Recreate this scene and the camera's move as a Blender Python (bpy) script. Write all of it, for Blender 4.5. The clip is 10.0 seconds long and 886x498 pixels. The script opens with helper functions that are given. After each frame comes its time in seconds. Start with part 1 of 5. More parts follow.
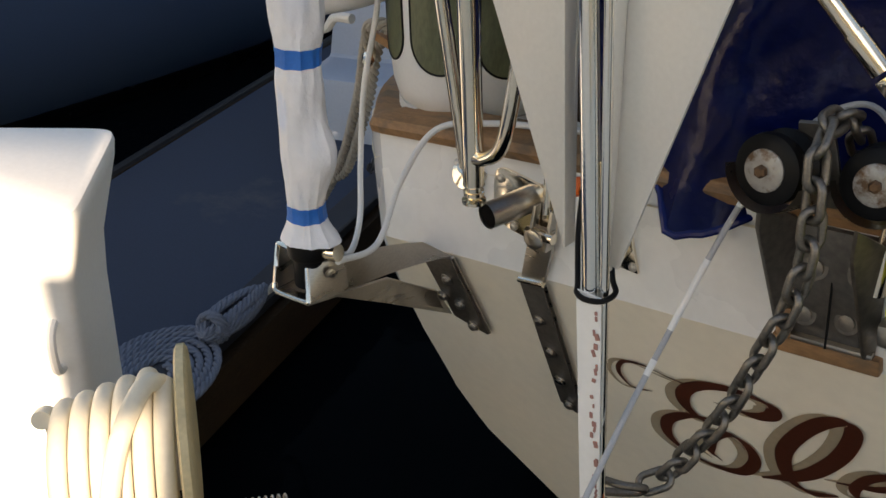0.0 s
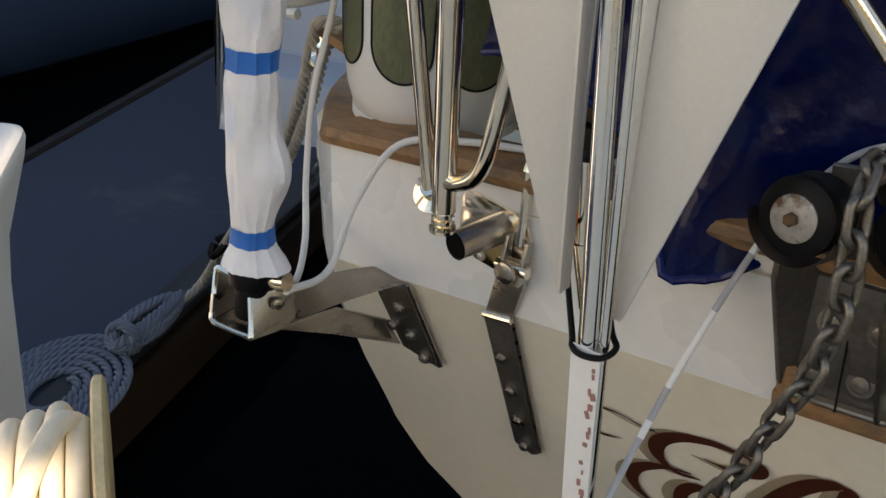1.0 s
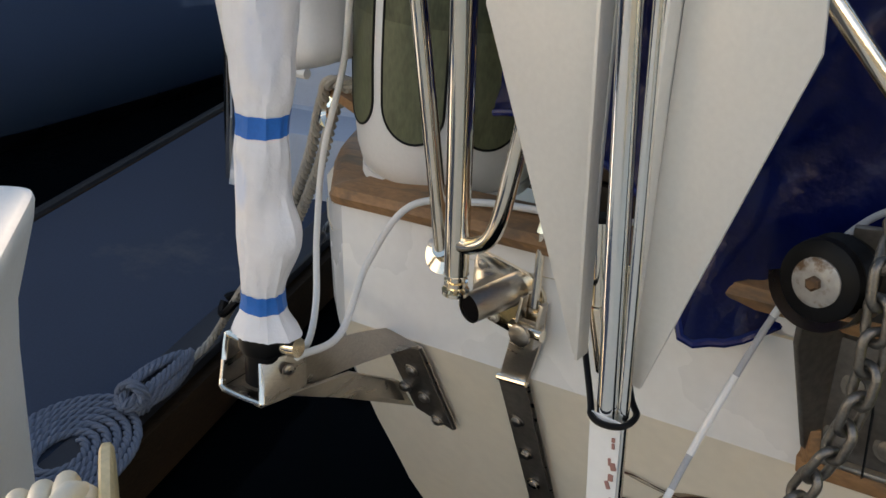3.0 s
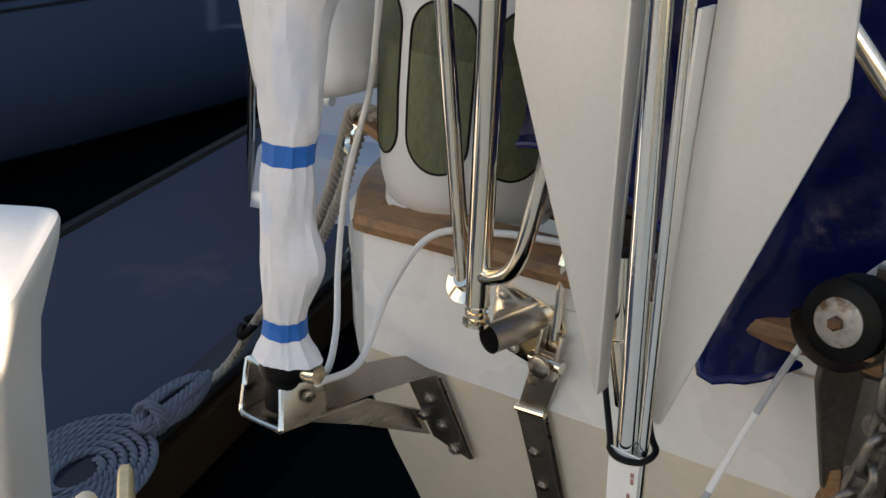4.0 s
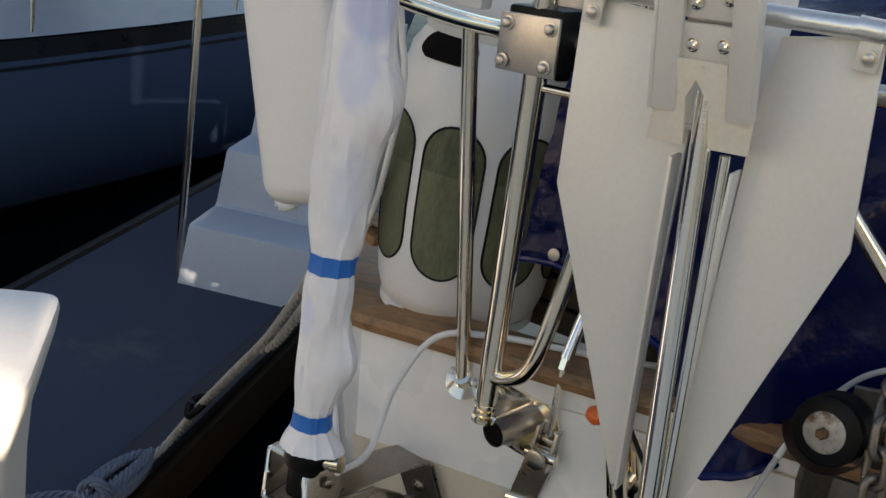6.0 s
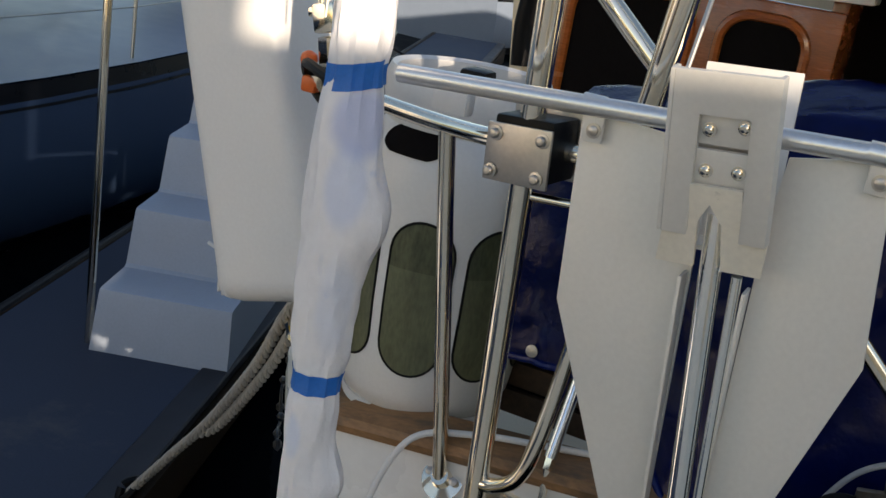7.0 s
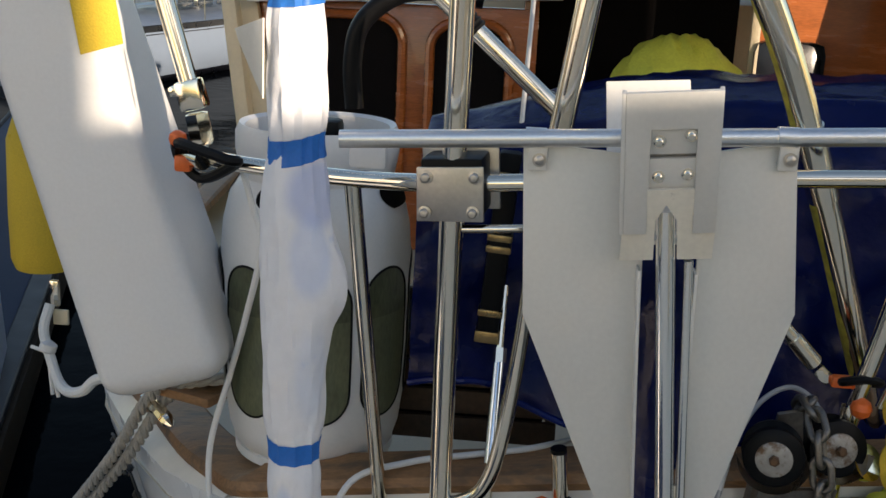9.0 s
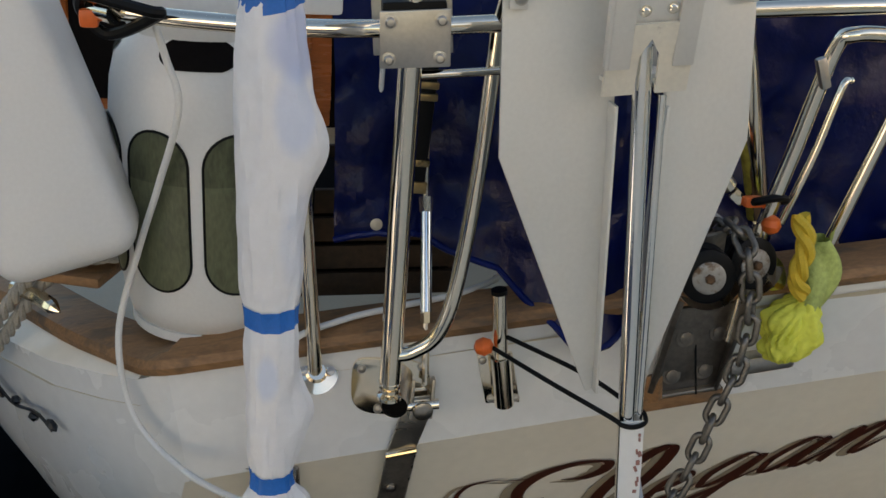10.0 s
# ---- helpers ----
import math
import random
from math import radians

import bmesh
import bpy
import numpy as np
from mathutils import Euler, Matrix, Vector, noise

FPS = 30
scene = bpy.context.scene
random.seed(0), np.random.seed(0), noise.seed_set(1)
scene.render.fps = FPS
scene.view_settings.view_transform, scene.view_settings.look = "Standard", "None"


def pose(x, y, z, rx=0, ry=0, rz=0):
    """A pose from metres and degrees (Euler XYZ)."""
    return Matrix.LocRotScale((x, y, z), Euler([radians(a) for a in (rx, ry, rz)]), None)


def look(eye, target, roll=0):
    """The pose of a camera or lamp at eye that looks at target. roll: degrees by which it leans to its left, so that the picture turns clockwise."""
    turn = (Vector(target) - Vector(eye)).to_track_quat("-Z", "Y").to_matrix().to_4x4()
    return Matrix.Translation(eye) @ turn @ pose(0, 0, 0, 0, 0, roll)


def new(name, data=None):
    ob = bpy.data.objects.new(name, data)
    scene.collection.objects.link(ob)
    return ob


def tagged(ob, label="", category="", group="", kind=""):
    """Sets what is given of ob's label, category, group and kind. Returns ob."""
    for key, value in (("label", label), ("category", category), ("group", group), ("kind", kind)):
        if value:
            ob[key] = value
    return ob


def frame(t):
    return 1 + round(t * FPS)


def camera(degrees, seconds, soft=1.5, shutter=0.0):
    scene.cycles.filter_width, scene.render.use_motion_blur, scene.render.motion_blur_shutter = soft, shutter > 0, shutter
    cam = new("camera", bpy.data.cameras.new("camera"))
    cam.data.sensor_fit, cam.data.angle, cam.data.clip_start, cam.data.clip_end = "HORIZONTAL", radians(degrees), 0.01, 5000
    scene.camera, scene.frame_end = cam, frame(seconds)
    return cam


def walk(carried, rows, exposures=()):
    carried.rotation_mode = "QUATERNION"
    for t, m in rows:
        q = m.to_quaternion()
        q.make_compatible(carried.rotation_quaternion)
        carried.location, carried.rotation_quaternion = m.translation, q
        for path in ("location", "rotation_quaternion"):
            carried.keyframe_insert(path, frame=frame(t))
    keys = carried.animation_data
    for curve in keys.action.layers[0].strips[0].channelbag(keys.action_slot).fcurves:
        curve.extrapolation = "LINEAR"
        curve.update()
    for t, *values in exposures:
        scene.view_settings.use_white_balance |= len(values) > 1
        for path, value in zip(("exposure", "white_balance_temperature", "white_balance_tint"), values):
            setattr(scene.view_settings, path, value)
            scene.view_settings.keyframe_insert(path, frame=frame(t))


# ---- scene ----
cam = camera(44.7, 10.0)
PATH = [
    (0, (-0.052, 0.035, 1.838), (-1.188, 1.373, 0.88), 0.7),
    (0.5, (-0.171, 0.093, 1.811), (-1.291, 1.473, 0.893), 3.1),
    (0.6, (-0.181, 0.114, 1.803), (-1.277, 1.538, 0.924), 4.3),
    (1, (-0.234, 0.123, 1.795), (-1.23, 1.568, 0.836), 5.4),
    (1.5, (-0.238, 0.136, 1.796), (-1.249, 1.572, 0.839), 4.6),
    (2, (-0.247, 0.135, 1.808), (-1.269, 1.594, 0.898), 4.6),
    (2.5, (-0.253, 0.145, 1.799), (-1.281, 1.605, 0.898), 4.4),
    (4, (-0.259, 0.135, 1.812), (-1.338, 1.593, 0.969), 5.1),
    (4.5, (-0.264, 0.135, 1.808), (-1.363, 1.57, 0.953), 5.5),
    (5, (-0.284, 0.094, 1.824), (-1.357, 1.575, 1.015), 6.1),
    (5.5, (-0.324, -0.024, 1.875), (-1.288, 1.556, 1.117), 7.8),
    (6, (-0.35, -0.099, 1.901), (-1.289, 1.525, 1.207), 9.6),
    (6.2, (-0.374, -0.103, 1.918), (-1.3, 1.549, 1.272), 9.4),
    (7.3, (-0.555, -0.116, 1.988), (-1.247, 1.667, 1.404), 8.4),
    (7.5, (-0.578, -0.178, 1.995), (-1.201, 1.648, 1.466), 6.9),
    (8, (-0.685, -0.331, 2.027), (-1.111, 1.549, 1.496), 4.1),
    (8.5, (-0.766, -0.375, 2.022), (-1.049, 1.521, 1.453), 6.6),
    (9, (-0.889, -0.286, 1.998), (-1.031, 1.637, 1.465), 2.6),
    (9.5, (-1.028, -0.213, 1.947), (-1.003, 1.679, 1.299), 5.4),
    (10, (-1.238, -0.244, 1.96), (-0.836, 1.565, 1.205), 3.7),
]
walk(cam, [(t, look(eye, target, roll)) for t, eye, target, roll in PATH],
     exposures=[(0.0, 1.34, 7150, 18), (2.5, 1.52, 6950, 18), (5.0, 1.40, 6850, 18), (6.0, 1.18, 6800, 17), (7.5, 0.86, 6450, 16), (9.0, 0.92, 6450, 16), (10.0, 1.16, 6750, 16)])

# ---- light ----
SUN_AZ, SUN_EL = radians(140), radians(9.5)   # azimuth from +y towards +x, of where the sun stands
world = bpy.data.worlds.new("world")
scene.world = world
world.use_nodes = True
wn = world.node_tree
sky = wn.nodes.new("ShaderNodeTexSky")
sky.sky_type, sky.sun_disc = "NISHITA", False
sky.sun_elevation, sky.sun_rotation = SUN_EL, SUN_AZ
wn.links.new(sky.outputs["Color"], wn.nodes["Background"].inputs["Color"])
wn.nodes["Background"].inputs["Strength"].default_value = 0.13
sun_data = bpy.data.lights.new("sun", "SUN")
sun_data.energy, sun_data.angle, sun_data.color = 4.2, radians(0.5), (1.0, 0.84, 0.62)
sun = new("sun", sun_data)
sun_from = Vector((math.sin(SUN_AZ) * math.cos(SUN_EL), math.cos(SUN_AZ) * math.cos(SUN_EL), math.sin(SUN_EL)))
sun.matrix_world = look(sun_from * 30, (0, 0, 0))


# ---- materials ----
def mat(name, base, rough=0.5, metal=0.0, var=0.12, scale=6.0, fine=90.0, bump=0.1, dist=0.002, stain=None, stain_scale=3.0, stain_at=0.6,
        trans=0.0, alpha=1.0, coat=0.0, sub=0.0, stretch=(1, 1, 1), rvar=0.12):
    m = bpy.data.materials.new(name)
    m.use_nodes = True
    nt = m.node_tree
    n, l = nt.nodes, nt.links
    b = n["Principled BSDF"]
    co = n.new("ShaderNodeNewGeometry")
    mp = n.new("ShaderNodeMapping")
    mp.inputs["Scale"].default_value = stretch
    l.new(co.outputs["Position"], mp.inputs["Vector"])
    big, small = n.new("ShaderNodeTexNoise"), n.new("ShaderNodeTexNoise")
    big.inputs["Scale"].default_value, big.inputs["Detail"].default_value = scale, 5
    small.inputs["Scale"].default_value, small.inputs["Detail"].default_value = fine, 4
    for x in (big, small):
        l.new(mp.outputs["Vector"], x.inputs["Vector"])
    add = n.new("ShaderNodeMath")
    add.operation = "ADD"
    l.new(big.outputs["Fac"], add.inputs[0])
    l.new(small.outputs["Fac"], add.inputs[1])
    ramp = n.new("ShaderNodeMapRange")
    ramp.inputs["From Min"].default_value, ramp.inputs["From Max"].default_value = 0.6, 1.4
    ramp.inputs["To Min"].default_value, ramp.inputs["To Max"].default_value = 1 - var, 1 + var
    l.new(add.outputs[0], ramp.inputs["Value"])
    mul = n.new("ShaderNodeMix")
    mul.data_type, mul.blend_type = "RGBA", "MULTIPLY"
    mul.inputs["Factor"].default_value = 1
    mul.inputs["A"].default_value = (*base, 1)
    l.new(ramp.outputs["Result"], mul.inputs["B"])
    col = mul.outputs["Result"]
    if stain:
        st = n.new("ShaderNodeTexNoise")
        st.inputs["Scale"].default_value, st.inputs["Detail"].default_value = stain_scale, 8
        st.inputs["Roughness"].default_value = 0.65
        l.new(mp.outputs["Vector"], st.inputs["Vector"])
        sr = n.new("ShaderNodeMapRange")
        sr.inputs["From Min"].default_value, sr.inputs["From Max"].default_value = stain_at, stain_at + 0.12
        l.new(st.outputs["Fac"], sr.inputs["Value"])
        mx = n.new("ShaderNodeMix")
        mx.data_type = "RGBA"
        l.new(sr.outputs["Result"], mx.inputs["Factor"])
        l.new(col, mx.inputs["A"])
        mx.inputs["B"].default_value = (*stain, 1)
        col = mx.outputs["Result"]
    l.new(col, b.inputs["Base Color"])
    rr = n.new("ShaderNodeMapRange")
    rr.inputs["To Min"].default_value, rr.inputs["To Max"].default_value = max(0.02, rough - rvar), min(1, rough + rvar)
    l.new(big.outputs["Fac"], rr.inputs["Value"])
    l.new(rr.outputs["Result"], b.inputs["Roughness"])
    b.inputs["Metallic"].default_value = metal
    b.inputs["Transmission Weight"].default_value = trans
    b.inputs["Coat Weight"].default_value = coat
    if sub:
        b.inputs["Subsurface Weight"].default_value = sub
        b.inputs["Subsurface Radius"].default_value = (0.02, 0.02, 0.02)
        b.inputs["Subsurface Scale"].default_value = 0.5
    if bump:
        bp = n.new("ShaderNodeBump")
        bp.inputs["Strength"].default_value, bp.inputs["Distance"].default_value = bump, dist
        l.new(small.outputs["Fac"], bp.inputs["Height"])
        l.new(bp.outputs["Normal"], b.inputs["Normal"])
    return m


GEL = mat("gelcoat_white", (0.80, 0.80, 0.79), 0.28, var=0.05, scale=3, fine=40, bump=0.03, stain=(0.72, 0.70, 0.65), stain_scale=4, stain_at=0.70, coat=0.2)
CREAM = mat("gelcoat_cream", (0.87, 0.81, 0.69), 0.32, var=0.05, scale=3, fine=40, bump=0.03, coat=0.2)
DECK = mat("deck_paint", (0.62, 0.55, 0.42), 0.7, var=0.1, fine=200, bump=0.3)
TEAK = mat("weathered_teak", (0.26, 0.14, 0.062), 0.6, var=0.35, scale=9, fine=60, bump=0.35, stain=(0.13, 0.085, 0.05), stain_scale=6, stain_at=0.52, stretch=(1, 3, 3))
# neutral steel tinted gold to stand for mirrored sunlit surroundings
STEEL = mat("polished_steel_gold_tint", (0.93, 0.84, 0.69), 0.11, 1.0, var=0.05, scale=8, fine=120, bump=0.03, rvar=0.05)
DULL = mat("satin_steel", (0.52, 0.49, 0.45), 0.38, 1.0, var=0.12, scale=12, fine=150, bump=0.06)
ALU = mat("matt_aluminium", (0.68, 0.672, 0.635), 0.5, 0.35, var=0.05, scale=5, fine=140, bump=0.05, stain=(0.55, 0.53, 0.5), stain_scale=14, stain_at=0.68)
GALV = mat("galvanised_steel", (0.19, 0.175, 0.155), 0.42, 0.85, var=0.3, scale=40, fine=300, bump=0.3)
BLACK = mat("black_rubber", (0.004, 0.004, 0.0045), 0.42, var=0.3, bump=0.1)
WRAP = mat("white_foam_wrap", (0.78, 0.78, 0.80), 0.5, var=0.06, scale=10, fine=45, bump=0.45, dist=0.006, sub=0.25, stain=(0.52, 0.61, 0.80), stain_scale=7, stain_at=0.60)
TAPE = mat("blue_masking_tape", (0.012, 0.14, 0.50), 0.5, var=0.12, scale=20, fine=200, bump=0.25)
GREYL = mat("grey_line", (0.40, 0.41, 0.43), 0.6, var=0.1, fine=400, bump=0.3)
WORN = mat("worn_dark_steel", (0.20, 0.18, 0.16), 0.42, 0.8, var=0.35, scale=10, fine=90, bump=0.15)
BRUSHED = mat("brushed_satin_steel", (0.50, 0.46, 0.41), 0.30, 1.0, var=0.18, scale=9, fine=160, bump=0.08, stretch=(1, 1, 4))
CHROMEB = mat("blue_tinted_chrome", (0.70, 0.78, 0.88), 0.12, 1.0, var=0.05)
BRASS = mat("worn_brass", (0.33, 0.24, 0.12), 0.30, 1.0, var=0.4, scale=40, bump=0.1)
RUST = mat("rusty_nut", (0.15, 0.085, 0.045), 0.55, 0.6, var=0.4, scale=60)
HUB = mat("hub_metal", (0.36, 0.34, 0.31), 0.45, 0.4, var=0.3, scale=30, stain=(0.14, 0.08, 0.04), stain_scale=40, stain_at=0.48)
STOCKM = mat("satin_aluminium_tube", (0.80, 0.80, 0.79), 0.32, 0.9, var=0.08, scale=20, fine=150, bump=0.05)
RED = mat("red_marking", (0.34, 0.17, 0.14), 0.5, var=0.2)
GRIME = mat("yellow_grime", (0.40, 0.33, 0.05), 0.55, var=0.5, scale=25)
# white boat paint with the blue of shade mixed into its colour
SHADEW = mat("white_paint_in_shade", (0.20, 0.25, 0.33), 0.4, var=0.06)
TARP = mat("blue_tarpaulin", (0.0015, 0.0085, 0.098), 0.24, var=0.3, scale=5, fine=16, bump=0.5, dist=0.012)
PLASTIC = mat("white_plastic", (0.73, 0.73, 0.72), 0.4, var=0.04, scale=3, fine=150, bump=0.06, sub=0.15)
MESH = mat("green_fibre_window", (0.075, 0.085, 0.045), 0.35, var=0.5, scale=14, fine=70, bump=0.2, stretch=(3, 3, 1))
# grey concrete darkened and blued so its colour carries the shade; stains are paler
DOCK = mat("dock_concrete_shaded", (0.039, 0.053, 0.085), 0.85, var=0.14, scale=2, fine=120, bump=0.4, stain=(0.085, 0.092, 0.105), stain_scale=1.4, stain_at=0.60)
# brown timber taken near black, with the pier edge's shade in the colour
FASCIA = mat("fascia_timber_shaded", (0.028, 0.018, 0.010), 0.75, var=0.5, scale=5, fine=40, bump=0.5, stain=(0.025, 0.016, 0.010), stain_scale=7, stain_at=0.52, stretch=(3, 1, 6))
DARKRUB = mat("dark_fender_rubber", (0.02, 0.021, 0.024), 0.6, var=0.3)
ROPE = mat("weathered_rope", (0.38, 0.355, 0.31), 0.85, var=0.25, scale=30, fine=300, bump=0.5)
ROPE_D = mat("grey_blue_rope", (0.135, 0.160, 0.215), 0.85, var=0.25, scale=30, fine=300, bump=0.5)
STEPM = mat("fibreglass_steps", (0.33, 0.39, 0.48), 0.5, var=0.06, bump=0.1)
PED = mat("pedestal_paint", (0.80, 0.80, 0.78), 0.5, var=0.04, bump=0.06)
HOSE = mat("cream_hose", (0.72, 0.66, 0.53), 0.4, var=0.06, bump=0.06)
FLANGE = mat("reel_flange", (0.62, 0.50, 0.28), 0.45, var=0.2, scale=12)
WATER = mat("harbour_water", (0.002, 0.003, 0.004), 0.06, var=0.2, scale=1, fine=3, bump=0.12, dist=0.05, rvar=0.03)
VARNISH = mat("varnished_mahogany", (0.32, 0.092, 0.020), 0.25, var=0.35, scale=6, fine=50, bump=0.08, stretch=(1, 1, 6), coat=0.5)
BEIGE = mat("cabin_beige", (0.66, 0.56, 0.38), 0.45, var=0.06)
# near-black that stands for deep shade in openings and recesses
INNER = mat("shadow_black", (0.006, 0.005, 0.005), 0.7, var=0.3)
YELLOW = mat("hi_vis_cloth", (0.72, 0.74, 0.09), 0.7, var=0.12, scale=14, fine=120, bump=0.4, dist=0.006)
GREENY = mat("greenish_cloth", (0.40, 0.47, 0.13), 0.7, var=0.35, scale=16, fine=120, bump=0.4, dist=0.006)
STRAPY = mat("yellow_webbing", (0.60, 0.42, 0.03), 0.7, var=0.15, fine=300, bump=0.4)
ORANGE = mat("orange_plastic", (0.75, 0.14, 0.02), 0.4, var=0.12)
BROWN = mat("brown_lettering", (0.065, 0.018, 0.010), 0.4, var=0.15)
TAUPE = mat("taupe_lettering", (0.33, 0.27, 0.19), 0.5, var=0.1)
LINE = mat("white_line", (0.72, 0.72, 0.70), 0.6, var=0.1, fine=400, bump=0.3)
# pale hull given a dark blue that holds its shade
HULLB = mat("neighbour_hull_shaded", (0.034, 0.062, 0.124), 0.5, var=0.05, scale=0.8)
NAVY = mat("navy_stripe", (0.006, 0.007, 0.011), 0.3, var=0.2)
GLASS = mat("tinted_glass", (0.03, 0.04, 0.05), 0.08, var=0.2, rvar=0.02)
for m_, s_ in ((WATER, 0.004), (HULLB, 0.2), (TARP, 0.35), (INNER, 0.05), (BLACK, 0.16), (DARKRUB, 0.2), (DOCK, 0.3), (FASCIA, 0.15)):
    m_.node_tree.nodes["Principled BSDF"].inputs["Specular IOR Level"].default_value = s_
def soft_marks(m, spots):
    """Faint blue tape marks that show through the foam: centre, reach, upright stretch, strength, colour."""
    nt = m.node_tree
    n, l = nt.nodes, nt.links
    b = n["Principled BSDF"]
    col = b.inputs["Base Color"].links[0].from_socket
    geo = n.new("ShaderNodeNewGeometry")
    for c, reach, tall, k, tint in spots:
        sub = n.new("ShaderNodeVectorMath")
        sub.operation = "SUBTRACT"
        sub.inputs[1].default_value = c
        l.new(geo.outputs["Position"], sub.inputs[0])
        mul = n.new("ShaderNodeVectorMath")
        mul.operation = "MULTIPLY"
        mul.inputs[1].default_value = (1, 1, 1 / tall)
        l.new(sub.outputs["Vector"], mul.inputs[0])
        ln = n.new("ShaderNodeVectorMath")
        ln.operation = "LENGTH"
        l.new(mul.outputs["Vector"], ln.inputs[0])
        mr = n.new("ShaderNodeMapRange")
        mr.interpolation_type = "SMOOTHSTEP"
        mr.inputs["From Min"].default_value, mr.inputs["From Max"].default_value = reach * 0.55, reach
        mr.inputs["To Min"].default_value, mr.inputs["To Max"].default_value = k, 0
        l.new(ln.outputs["Value"], mr.inputs["Value"])
        mx = n.new("ShaderNodeMix")
        mx.data_type = "RGBA"
        l.new(mr.outputs["Result"], mx.inputs["Factor"])
        l.new(col, mx.inputs["A"])
        mx.inputs["B"].default_value = (*tint, 1)
        col = mx.outputs["Result"]
    l.new(col, b.inputs["Base Color"])
soft_marks(WRAP, [((-1.138, 1.006, 1.700), 0.056, 1.0, 0.6, (0.34, 0.42, 0.70)), ((-1.150, 0.998, 1.62), 0.034, 2.0, 0.32, (0.36, 0.50, 0.82)),
                  ((-1.186, 0.992, 1.26), 0.022, 2.2, 0.42, (0.42, 0.56, 0.84)), ((-1.150, 1.01, 1.46), 0.03, 3.0, 0.25, (0.45, 0.57, 0.80))])
SHANKM = mat("bright_shank_metal", (0.97, 0.95, 0.90), 0.10, 1.0, var=0.04, scale=8, fine=200, bump=0.04, rvar=0.06)
WARMW = mat("warm_render", (0.62, 0.53, 0.40), 0.8, var=0.1, scale=1.0)
FLAPM = mat("beige_foam", (0.70, 0.66, 0.58), 0.6, var=0.06, bump=0.2)
LIQ = mat("pale_green_liquid", (0.115, 0.125, 0.070), 0.35, var=0.35, scale=14, fine=70, bump=0.15, stretch=(3, 3, 1))
CONC = mat("far_quay", (0.3, 0.3, 0.29), 0.85, var=0.2, scale=0.5)


# ---- mesh helpers ----
def V(*a):
    return Vector(a)


def place(ob):
    p = Vector((0, 0, 0))
    while ob is not None:
        p += ob.location
        ob = ob.parent
    return p


def part(name, bm, material, parent=None, label="", smooth=True, at=None):
    """One bmesh, given in world metres, as one mesh object, under parent where there is one."""
    off = place(parent) if parent else Vector(at or (0, 0, 0))
    me = bpy.data.meshes.new(name)
    bmesh.ops.translate(bm, verts=bm.verts, vec=-off)
    bmesh.ops.recalc_face_normals(bm, faces=bm.faces)
    bm.to_mesh(me)
    bm.free()
    me.materials.append(material)
    if smooth:
        me.polygons.foreach_set("use_smooth", [True] * len(me.polygons))
        me.set_sharp_from_angle(angle=radians(35))
    ob = new(name, me)
    if parent:
        ob.parent = parent
    else:
        ob.location = off
    if label:
        tagged(ob, label)
    return ob


def thing(name, at, label, category, group="", kind=""):
    ob = new(name)
    ob.empty_display_size = 0.05
    ob.location = at
    return tagged(ob, label, category, group, kind)


def curve(pts, n=8, cyclic=False):
    """Catmull-Rom through points."""
    P = [Vector(p) for p in pts]
    out = []
    m = len(P)
    for i in range(m if cyclic else m - 1):
        p0 = P[i - 1] if (cyclic or i > 0) else 2 * P[0] - P[1]
        p1, p2 = P[i], P[(i + 1) % m]
        p3 = P[(i + 2) % m] if (cyclic or i + 2 < m) else 2 * P[-1] - P[-2]
        for k in range(n):
            t = k / n
            out.append(0.5 * ((2 * p1) + (p2 - p0) * t + (2 * p0 - 5 * p1 + 4 * p2 - p3) * t * t + (3 * p1 - p0 - 3 * p2 + p3) * t ** 3))
    if not cyclic:
        out.append(P[-1])
    return out


def frames(pts, cyclic=False):
    m = len(pts)
    res, up = [], None
    for i in range(m):
        a = pts[i - 1] if (i > 0 or cyclic) else pts[i]
        b = pts[(i + 1) % m] if (i + 1 < m or cyclic) else pts[i]
        t = (b - a).normalized()
        if up is None:
            up = Vector((0, 0, 1)) if abs(t.z) < 0.9 else Vector((0, 1, 0))
        s = t.cross(up).normalized()
        up = s.cross(t).normalized()
        res.append((s, up, t))
    return res


def tube(pts, r, seg=16, cyclic=False, bm=None, caps=True):
    """A round tube along points; r is a number or one for each point."""
    bm = bm or bmesh.new()
    pts = [Vector(p) for p in pts]
    fr = frames(pts, cyclic)
    rings = []
    for i, p in enumerate(pts):
        ri = r[i] if isinstance(r, (list, tuple)) else r
        rings.append([bm.verts.new(p + ri * (math.cos(a) * fr[i][0] + math.sin(a) * fr[i][1])) for a in (2 * math.pi * k / seg for k in range(seg))])
    m = len(rings)
    for i in range(m if cyclic else m - 1):
        A, B = rings[i], rings[(i + 1) % m]
        for k in range(seg):
            bm.faces.new((A[k], A[(k + 1) % seg], B[(k + 1) % seg], B[k]))
    if caps and not cyclic:
        bm.faces.new(rings[0][::-1])
        bm.faces.new(rings[-1])
    return bm


